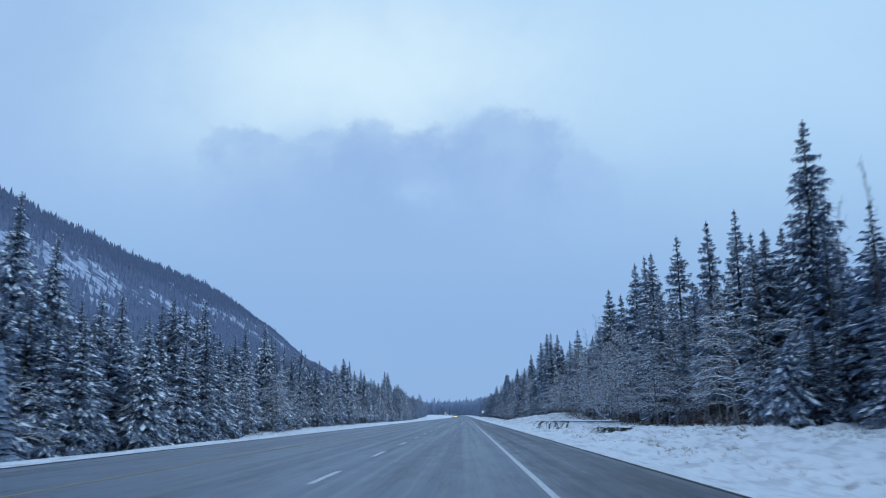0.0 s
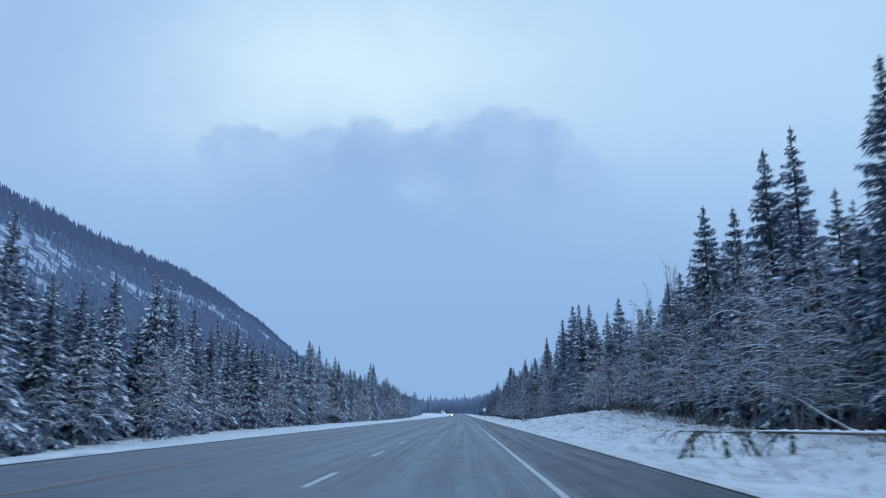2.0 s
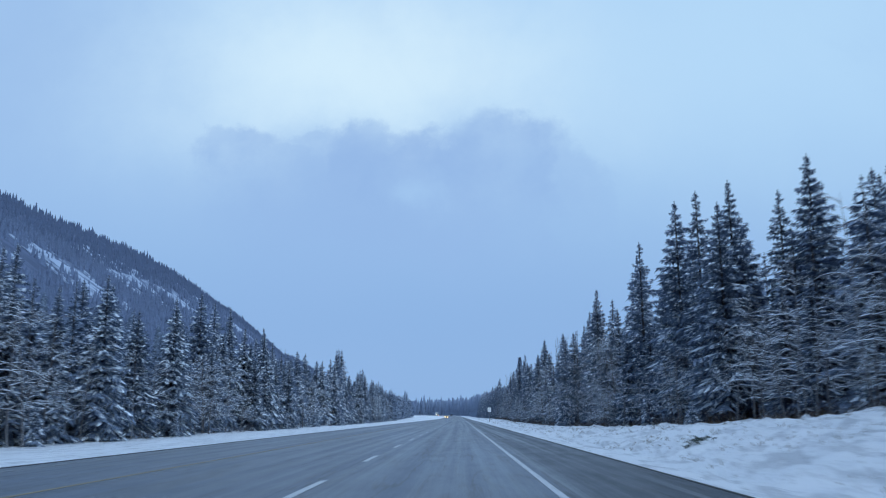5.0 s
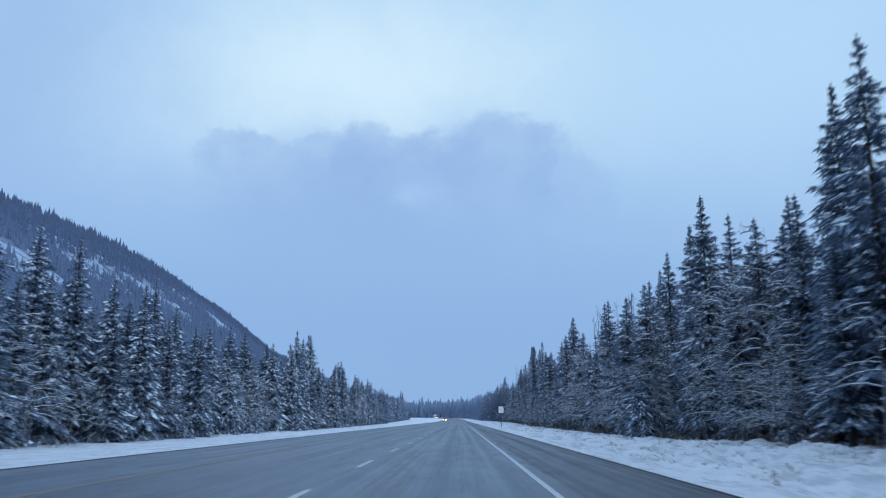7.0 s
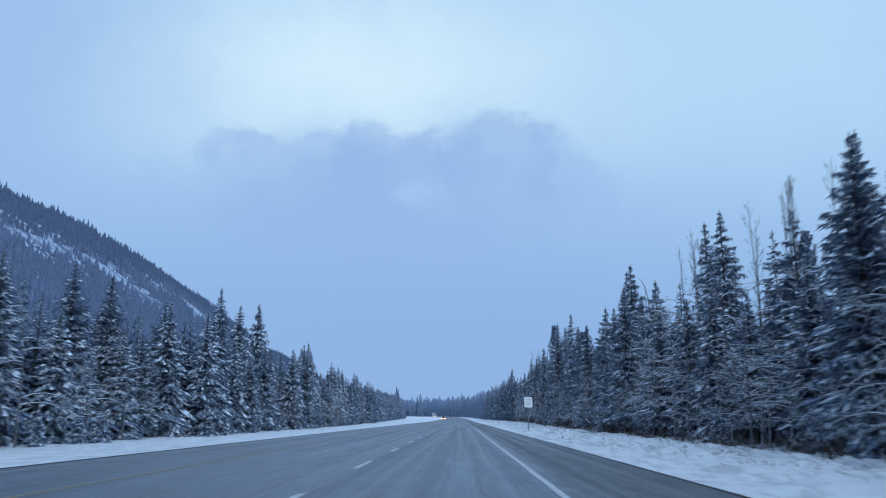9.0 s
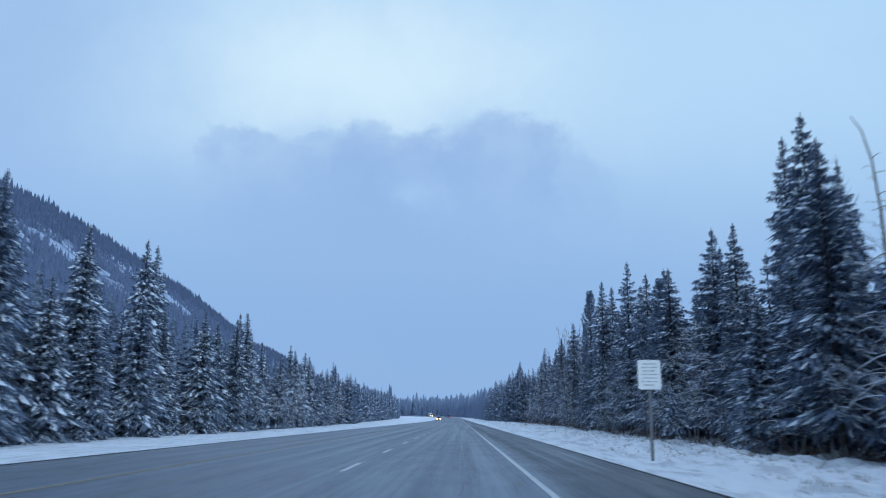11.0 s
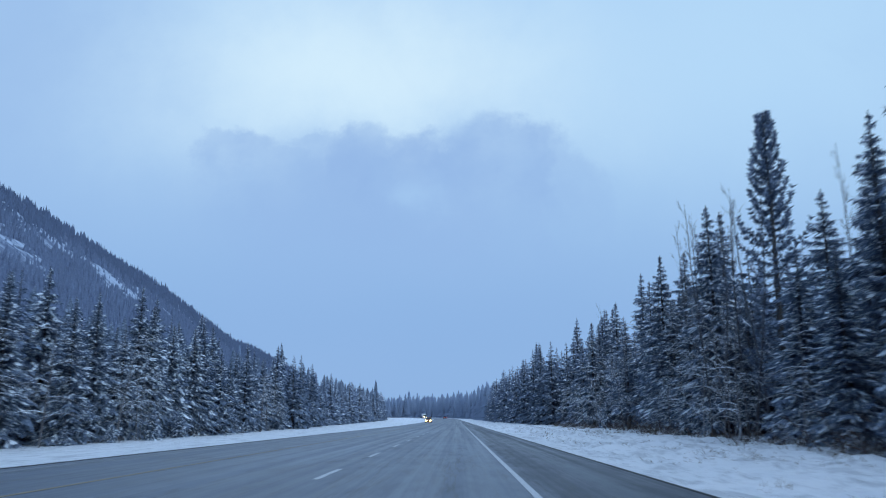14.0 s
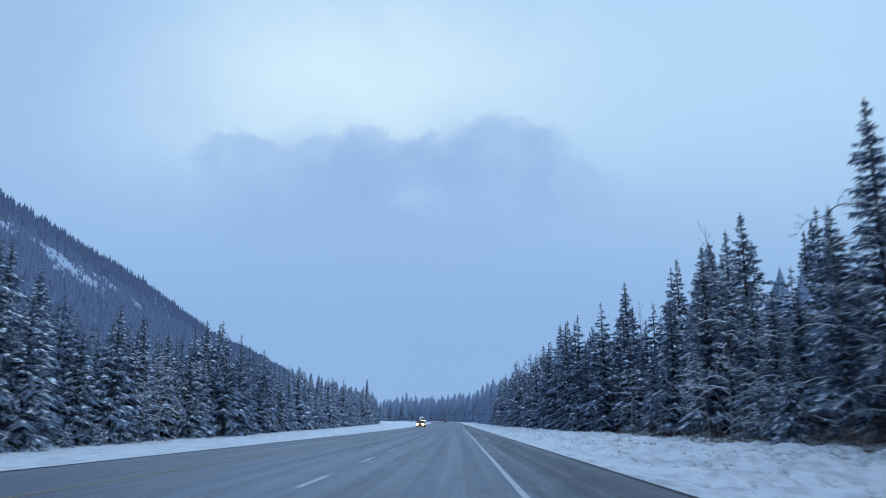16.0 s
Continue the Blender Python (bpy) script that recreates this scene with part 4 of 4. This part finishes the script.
# taller, slender alders between the spruces
for y0, y1, count, big in ((60, 105, 14, 1.12), (105, 165, 18, 1.2), (172, 215, 8, 1.05), (235, 335, 30, 1.22), (340, 400, 7, 1.0), (425, 500, 12, 1.05)):
    for _ in range(count):
        y = rng.uniform(y0, y1)
        y += 13 if 254 < y < 265 else 0
        put(rng.choice(ALDERS), line_right(y) + rng.uniform(0.4, 3.2), y, rng.uniform(1.15, 1.6) * big, rng, 0.62)
for x, y, top in ((22, 43, 15.5), (20.5, 47, 14), (25, 147, 18.5), (25, 152, 20), (24.5, 157, 18), (27, 150, 20.6), (28, 156, 21), (26.4, 154, 20.4), (23, 302, 18.5), (24, 307, 18), (22.4, 297, 18.2), (23.2, 299, 18.9), (24.1, 300.6, 19.1), (22.8, 304, 18.4), (24.6, 296.4, 19.2), (23.6, 297.6, 18.6), (23, 322, 19.5), (25, 326, 18.5), (22.6, 319.6, 19.8), (23.8, 320.8, 20.1), (22.3, 325, 18.9), (24.2, 323.6, 19.7), (18.2, 437, 17.2), (18.9, 430.5, 16.6), (20.4, 435.8, 18.0), (21.2, 438.6, 18.4), (19.6, 442.5, 17.2), (21.6, 446, 18.6), (20.8, 432.6, 17.4),
                  (19.0, 440, 17.6), (18.6, 434.5, 16.2), (20.0, 444, 18.2), (23.2, 503, 19), (24.6, 345, 18), (24.5, 540, 18), (-39, 308, 16), (-38, 205, 13.5), (24, 418, 16.5), (22.5, 424.0, 17.7), (23.4, 426, 16.6)):
    put(rng.choice(POPLARS), x, y, (top - land(x, y)) / 18, rng, 1.1)
for y0, y1, count in ((100, 560, 26),):
    for _ in range(count):
        y = rng.uniform(y0, y1)
        k = rng.uniform(0.4, 0.95)
        put(SAPLING, line_left(y) + rng.uniform(0.3, 1.8), y, k, rng)
for x, y, k in ((18.4, 47, 1.3), (19, 53, 1.0), (18.6, 236, 0.8), (17.8, 213, 0.9), (15.8, 263, 1.3), (17.6, 279, 0.9), (18.2, 411, 1.2), (18.0, 404, 0.8), (17.5, 300, 0.7), (18.5, 440, 0.9), (18.2, 477, 1.0), (17.0, 196, 0.5), (17.8, 366, 1.1)):
    put(SAPLING, x, y, k, rng)


def brush_shape(rng, h, stems):
    s = Shape()
    for _ in range(stems):
        a = rng.uniform(0, 6.28)
        stem = wander(rng, (rng.uniform(-0.5, 0.5), rng.uniform(-0.5, 0.5), -0.1), (math.cos(a) * 0.6, math.sin(a) * 0.6, 1), h * rng.uniform(0.5, 1.1), 4, -0.06, 0.22)
        s.spike(stem, 0.015)
        for _ in range(3):
            b = rng.uniform(0, 6.28)
            s.spike(wander(rng, stem[rng.choice((1, 2, 3))], (math.cos(b), math.sin(b), 0.6), h * rng.uniform(0.15, 0.4), 2, -0.05, 0.3), 0.009)
    return s


BRUSHES = []
for i in range(3):
    ob = tagged(new("brown_shrub", brush_shape(random.Random(130 + i), (1.5, 1.9, 1.2)[i], 11).mesh("brown_shrub", BRUSH)), "leafless reddish-brown shrub with thin snowy stems", "shrub", "verge shrubs")
    ob.matrix_basis = Matrix.Translation((19.0, 120 + 60 * i, land(19.0, 120 + 60 * i)))
    BRUSHES.append(ob)
for i in range(190):
    y = 45 + 475 * i / 190 + rng.uniform(-2, 2)
    put(rng.choice(BRUSHES), line_right(y) + rng.uniform(-1.6, 0.8), y, rng.uniform(0.8, 1.6), rng, rng.uniform(1.0, 1.4))
for i in range(60):
    y = 90 + 470 * i / 60 + rng.uniform(-3, 3)
    put(rng.choice(BRUSHES), line_left(y) + rng.uniform(-0.4, 1.0), y, rng.uniform(0.5, 1.0), rng, 1.2)

# ---- dead grass and twigs that stick out of the verge ----
def build_grass():
    s, r = Shape(), random.Random(9)
    for _ in range(4600):
        y = r.uniform(15, 520)
        x = RIGHT_EDGE + 2.5 + 12.5 * r.random() ** 0.8
        if noise.noise((x * 0.35, y * 0.12, 5.0)) < -0.05:
            continue
        for _ in range(5):
            px, py = x + r.gauss(0, 0.22), y + r.gauss(0, 0.3)
            z = land(px, py) + lumps(px, py) - 0.03
            hh, a = r.uniform(0.06, 0.20) + 0.16 * max(0.0, (x - 11) / 5) * r.random(), r.uniform(0, 6.28)
            w = 0.020
            tip = (px + math.cos(a) * hh * 1.0, py + math.sin(a) * hh * 1.0, z + hh)
            s.add([(px - w, py, z), (px + w, py, z), tip], [(0, 1, 2)])
            s.add([(px, py - w, z), (px, py + w, z), tip], [(0, 1, 2)])
    return tagged(part("dead_grass", s, plain("straw", (0.16, 0.12, 0.075), 0.9, 0.1)), "dry brown grass poking through the verge snow", "grass", kind="stuff")


build_grass()

# ---- fallen timber on the cut bank ----
def fallen_spruce(name, x0, y0, x1, y1, z0, z1, r, label, bare=0.45, seed=3, reach=1.0, count=30):
    """A toppled spruce: a log from its butt to its top, with the crown's boughs over the far part."""
    rnd = random.Random(seed)
    ob = tagged(new(name), label, "fallen tree", kind="")
    a, b = Vector((x0, y0, z0)), Vector((x1, y1, z1))
    axis = (b - a).normalized()
    log = Shape()
    pts = [a.lerp(b, k / 6) + Vector((0, 0, rnd.uniform(-0.03, 0.03))) for k in range(7)]
    log.tube(pts, [r * (1 - k / 7.5) for k in range(7)], 7)
    log.add([pts[0] + Vector((0, r * math.cos(t), r * math.sin(t))) for t in (0, 1.05, 2.09, 3.14, 4.19, 5.24)], [(0, 1, 2, 3, 4, 5)])
    snow, hanging = Shape(), []
    for _ in range(count):
        s = bare + (1.0 - bare) * rnd.choice((0.04, 0.30, 0.38, 0.62, 0.70, 0.95)) + rnd.gauss(0, 0.035)
        p = a.lerp(b, s)
        t = math.atan2(-0.75, -1) + rnd.gauss(0, 1.0 if count < 40 else 1.3)
        out = Vector((math.cos(t), math.sin(t), 0))
        length = rnd.uniform(0.35, 1.9) * (1.25 - 0.5 * s) * reach
        side = out.cross(Vector((0, 0, 1)))
        bough = []
        for q in (0, 0.2, 0.4, 0.6, 0.8, 1.0):
            spot_xy = p + out * (length * q)
            rest = land(spot_xy.x, spot_xy.y) + lumps(spot_xy.x, spot_xy.y) + 0.05 + 0.10 * (1 - q)
            bough.append(Vector((spot_xy.x, spot_xy.y, max(rest, p.z + length * (0.12 * q - 0.95 * q * q)))))
        needles = Shape()
        hanging.append(needles)
        needles.spike(bough, 0.02)
        for k in range(1, 6):
            for sg in (-1, 1):
                w = length * rnd.uniform(0.10, 0.20) * (1.2 - 0.15 * k)
                root, nxt = bough[k - 1], bough[k]
                needles.add([root, nxt, nxt + (nxt - root) * 0.5 + side * (sg * w) - Vector((0, 0, 0.2 * w))], [(0, 1, 2)])
                needles.add([root.lerp(nxt, 0.4), nxt, nxt + (nxt - root) * 0.3 - Vector((0, 0, w * 0.8)) + side * (sg * w * 0.4)], [(0, 1, 2)])
        if rnd.random() < 0.2:
            m, w = bough[2] + Vector((0, 0, 0.05)), length * 0.06
            snow.add([bough[1], m + side * w, bough[3], m - side * w, m + Vector((0, 0, 0.07))], [(0, 1, 4), (1, 2, 4), (2, 3, 4), (3, 0, 4)])
    for k in range(14):
        f0 = 0.02 + bare * 1.1 * k / 14 + rnd.uniform(0, 0.02)
        f1 = f0 + bare * 1.1 / 14 * rnd.uniform(0.6, 1.15)
        p0, p1 = (a.lerp(b, f) + Vector((0, 0, r * (1 - f * 0.8) * 0.75)) for f in (f0, f1))
        w, m = axis.cross(Vector((0, 0, 1))) * (r * 0.75), p0.lerp(p1, 0.5)
        snow.add([p0, m + w, p1, m - w, m + Vector((0, 0, rnd.uniform(0.05, 0.09)))], [(0, 1, 4), (1, 2, 4), (2, 3, 4), (3, 0, 4)])
    part("log", log, LOG, ob, "grey weathered log with snow along its top", smooth=True)
    for needles in hanging:
        part("bough", needles, FALLEN, ob, "dark green hanging bough")
    tagged(part("snow_load", snow, TUFT, ob), kind="stuff")
    return ob


LOG = make_bark("weathered_log", (0.10, 0.085, 0.072), (0.26, 0.235, 0.21), 0.25, 0.6, 1.0)
fallen_spruce("fallen_spruce", 14.2, 76.6, 7.0, 82.0, 0.50, 0.52, 0.10, "toppled spruce whose dark boughs hang over the snowy bank", 0.55, 3, 0.8)
fallen_spruce("fallen_spruce", 11.6, 57.9, 9.0, 56.6, 0.15, 0.25, 0.06, "broken spruce top with bushy dark boughs on the snow", 0.10, 5, 0.55, 70)
fallen_spruce("fallen_spruce", 12.5, 169, 7.6, 163, 0.35, -0.30, 0.09, "thin fallen spruce with its top on the verge", 0.75, 6, 0.45)


def dead_pole(name, a, b, r, label):
    s, rnd = Shape(), random.Random(int(a[1]))
    pts = [Vector(a).lerp(Vector(b), k / 5) + Vector((rnd.uniform(-0.06, 0.06), rnd.uniform(-0.06, 0.06), 0)) for k in range(6)]
    s.tube(pts, [r * (1 - k / 7) for k in range(6)], 6)
    ob = part(name, s, LOG, smooth=True)
    return tagged(ob, label, "dead tree")


dead_pole("leaning_pole", (15.0, 86.2, 0.3), (13.7, 89.2, 1.95), 0.055, "broken grey trunk leaning out of the brush")
snag = Shape()
snag.tube([(22.6, 339.6, -1.5), (22.7, 339.6, 6.0), (22.65, 339.6, 12.5), (22.45, 339.6, 15.2), (22.05, 339.6, 16.9), (21.5, 339.6, 17.8)], [0.14, 0.11, 0.07, 0.055, 0.045, 0.02], 6)
for k in range(16):
    z, a = 9 + 0.42 * k, 2.4 * k
    snag.spike([(22.62 - 0.012 * k, 339.6, z), (22.62 + 0.5 * math.cos(a), 339.6 + 0.5 * math.sin(a), z + 0.12), (22.62 + 0.85 * math.cos(a), 339.6 + 0.85 * math.sin(a), z - 0.02)], 0.03)
tagged(part("dead_snag", snag, LOG, smooth=True), "bare dead spruce trunk with a bent top and stub branches", "dead tree")
dead_pole("leaning_pole", (17.8, 268, -0.9), (16.5, 262.0, 1.6), 0.06, "snow-lined broken trunk leaning beside the verge")
dead_pole("leaning_pole", (21.0, 396, -0.6), (17.2, 388, 3.6), 0.08, "bent snow-covered trunk leaning over the verge")
dead_pole("fallen_branch", (11.4, 262, -0.62), (8.6, 259, -0.50), 0.05, "dark fallen branch lying on the snow")
dead_pole("fallen_branch", (12.6, 266, -0.60), (9.8, 264.5, -0.50), 0.05, "dark fallen branch lying on the snow")
dead_pole("fallen_branch", (13.8, 259, -0.55), (10.9, 258.2, -0.55), 0.04, "dark fallen branch lying on the snow")
dead_pole("fallen_branch", (7.8, 57.3, -0.30), (9.6, 55.0, -0.28), 0.030, "long thin dark branch lying on the snow")

# ---- road sign ----
def build_sign():
    x, y = 6.55, 326.0
    g = land(x, y)
    ob = tagged(new("road_sign"), "white rectangular road sign with small text on a grey post", "road sign")
    ob.location = (x, y, g)
    post, panel, back = Shape(), Shape(), Shape()
    post.box(-0.05, 0.05, 0.0, 0.09, -0.4, 2.55 - g + 0.3)
    part("post", post, plain("galvanised_post", (0.17, 0.17, 0.18), 0.55, 0.5, 0.3), ob, "grey steel post")
    w, z0, z1, c = 0.41, 2.12 - g, 3.16 - g, 0.05
    outline = [(-w + c, z0), (w - c, z0), (w, z0 + c), (w, z1 - c), (w - c, z1), (-w + c, z1), (-w, z1 - c), (-w, z0 + c)]
    n = len(outline)
    panel.add([(a, yy, b) for yy in (-0.012, -0.008) for a, b in outline], [tuple(range(n)), tuple(range(2 * n - 1, n - 1, -1))] + [(i, i + n, (i + 1) % n + n, (i + 1) % n) for i in range(n)])
    board = part("panel", panel, REFLECTIVE, ob, "white reflective panel")
    bars = plain("sign_print", (0.56, 0.56, 0.55), 0.6, 0.3)
    for k, (half, off) in enumerate(((0.26, 0.0), (0.30, 0.01), (0.22, -0.02), (0.31, 0.0), (0.27, 0.02), (0.30, 0.0), (0.18, -0.03))):
        s = Shape()
        z = z1 - 0.14 - 0.125 * k
        s.box(off - half, off + half, -0.016, -0.0125, z - 0.022, z + 0.022)
        part("text_bar", s, bars, board)
    for z in (z0 + 0.2, z1 - 0.2):
        s = Shape()
        s.box(-0.3, 0.3, -0.0078, 0.0, z - 0.02, z + 0.02)
        part("bracket", s, plain("bracket_steel", (0.3, 0.3, 0.31), 0.5, 0.5, 0.6), ob)


REFLECTIVE = plain("reflective_white", (0.88, 0.88, 0.84), 0.45, 0.5, 0.0, 3.0, 0.04)
build_sign()


# ---- vehicles ----
def glowing(name, color, strength):
    m, t, s = material(name, 0.2, 0.5)
    s.inputs["Base Color"].default_value = (*color, 1)
    s.inputs["Emission Color"].default_value = (*color, 1)
    s.inputs["Emission Strength"].default_value = strength
    return m


GLASS = plain("dark_car_glass", (0.015, 0.018, 0.022), 0.08, 0.6)
TYRE = plain("tyre_rubber", (0.025, 0.025, 0.026), 0.85, 0.2)
RIM = plain("wheel_rim", (0.35, 0.35, 0.36), 0.35, 0.5, 0.8)
HEADLIGHT = glowing("headlight_glow", (1.0, 0.60, 0.24), 16.0)
FOGLIGHT = glowing("amber_glow", (1.0, 0.42, 0.08), 5.0)
TAIL = glowing("tail_glow", (1.0, 0.05, 0.03), 6.0)


def loft(sections):
    """A closed hull through rings of equal length."""
    s, n = Shape(), len(sections[0])
    faces = [(i * n + k, i * n + (k + 1) % n, (i + 1) * n + (k + 1) % n, (i + 1) * n + k) for i in range(len(sections) - 1) for k in range(n)]
    faces += [tuple(range(n - 1, -1, -1)), tuple((len(sections) - 1) * n + k for k in range(n))]
    s.add([p for ring in sections for p in ring], faces)
    return s


def ring(y, half, z0, z1, c=0.10):
    return [(-half + c, y, z0), (half - c, y, z0), (half, y, z0 + c), (half, y, z1 - c), (half - c, y, z1), (-half + c, y, z1), (-half, y, z1 - c), (-half, y, z0 + c)]


def wheel(parent, x, y, r, width):
    tyre, rim = Shape(), Shape()
    sgn = 1 if x > 0 else -1
    n = 20
    for target, r0, r1, w in ((tyre, r, r * 0.62, width / 2), (rim, r * 0.62, r * 0.12, width / 2 - 0.03)):
        rings = [(xx, rr) for xx, rr in ((-w, r1), (-w, r0 * 0.96), (-w * 0.8, r0), (w * 0.8, r0), (w, r0 * 0.96), (w, r1))]
        verts = [(x + xx, y + rr * math.cos(6.2832 * k / n), r + rr * math.sin(6.2832 * k / n)) for xx, rr in rings for k in range(n)]
        target.add(verts, [(i * n + k, i * n + (k + 1) % n, (i + 1) * n + (k + 1) % n, (i + 1) * n + k) for i in range(len(rings) - 1) for k in range(n)])
    t = part("wheel", tyre, TYRE, parent, smooth=True)
    part("rim", rim, RIM, t, smooth=True)


def vehicle(name, label, x, y, heading, paint, tall, length, cab, lamps, rear):
    """A road vehicle whose nose points to its own -y; cab: y0, y1 of the glasshouse, and its top."""
    ob = tagged(new(name), label, "vehicle")
    ob.matrix_basis = Matrix.Translation((x, y, rise(y))) @ pose(0, 0, 0, 0, 0, heading)
    half, L = 0.92 if tall < 2 else 1.1, length / 2
    belt = 0.95 if tall < 2 else 1.15
    body = loft([ring(-L, half - 0.16, 0.35, belt - 0.28, 0.12), ring(-L + 0.15, half - 0.04, 0.24, belt - 0.18), ring(-L + 1.2, half, 0.22, belt), ring(0, half, 0.22, belt + 0.02), ring(L - 0.5, half, 0.22, belt), ring(L - 0.06, half - 0.03, 0.26, belt - 0.06), ring(L, half - 0.12, 0.36, belt - 0.2, 0.12)])
    part("body", body, paint, ob)
    c0, c1, top = cab
    part("glasshouse", loft([ring(c0, half - 0.12, belt - 0.06, belt + 0.02, 0.03), ring(c0 + 0.75, half - 0.22, belt - 0.06, top - 0.05), ring(c1 - 0.55, half - 0.22, belt - 0.06, top - 0.05), ring(c1, half - 0.14, belt - 0.06, belt + 0.04, 0.04)]), GLASS, ob, "dark tinted windows")
    part("roof", loft([ring(c0 + 0.72, half - 0.24, top - 0.06, top, 0.02), ring(c1 - 0.5, half - 0.24, top - 0.06, top, 0.02)]), paint, ob)
    for sx in (-1, 1):
        for wy in (-L + 0.85, L - 0.85):
            wheel(ob, sx * (half - 0.10), wy, 0.33 if tall < 2 else 0.42, 0.22)
        s = Shape()
        s.box(min(sx * (half - 0.58), sx * (half - 0.12)), max(sx * (half - 0.58), sx * (half - 0.12)), -L - 0.02, -L + 0.08, belt - 0.48, belt - 0.18)
        part("headlight", s, HEADLIGHT if lamps else GLASS, ob)
        s = Shape()
        s.box(min(sx * (half - 0.46), sx * (half - 0.20)), max(sx * (half - 0.46), sx * (half - 0.20)), -L - 0.03, -L + 0.05, 0.36, 0.48)
        part("fog_light", s, FOGLIGHT if lamps else GLASS, ob)
        s = Shape()
        s.box(min(sx * (half - 0.30), sx * (half - 0.06)), max(sx * (half - 0.30), sx * (half - 0.06)), L - 0.10, L + 0.015, belt - 0.30, belt - 0.12)
        part("tail_light", s, TAIL if rear else GLASS, ob)
        s = Shape()
        s.box(min(sx * half, sx * (half + 0.16)), max(sx * half, sx * (half + 0.16)), c0 + 0.35, c0 + 0.45, belt, belt + 0.14)
        part("wing_mirror", s, paint, ob)
    s = Shape()
    s.box(-half + 0.5, half - 0.5, -L - 0.015, -L + 0.05, belt - 0.46, belt - 0.28)
    part("grille", s, TYRE, ob)
    if tall > 2:
        part("cargo_box", loft([ring(c1 + 0.05, half + 0.05, 0.75, tall, 0.05), ring(L + 0.1, half + 0.05, 0.75, tall, 0.05)]), paint, ob, "plain white cargo box")
    return ob


# Orange body colour stands in for the glow of the car's own lights.
GLOW_ORANGE, WHITE, GREY = plain("glow_orange_paint", (0.34, 0.13, 0.03), 0.3, 0.5), plain("white_truck_paint", (0.72, 0.73, 0.74), 0.4, 0.5), plain("grey_car_paint", (0.08, 0.085, 0.095), 0.3, 0.5)
vehicle("oncoming_car", "small car with bright headlights and a glow-coloured body in the oncoming lane", bend(610) - 7.9, 610, 0, GLOW_ORANGE, 1.5, 4.3, (-1.1, 1.7, 1.48), True, False)
vehicle("white_truck", "white box truck with headlights on, far up the bend", bend(950) - 7.8, 950, 12, WHITE, 3.1, 7.5, (-2.6, -0.7, 2.1), True, False)
vehicle("grey_car", "dark grey car driving away with red tail lights lit", bend(905) - 0.7, 905, 180 + 6, GREY, 1.5, 4.4, (-1.1, 1.7, 1.48), False, True)
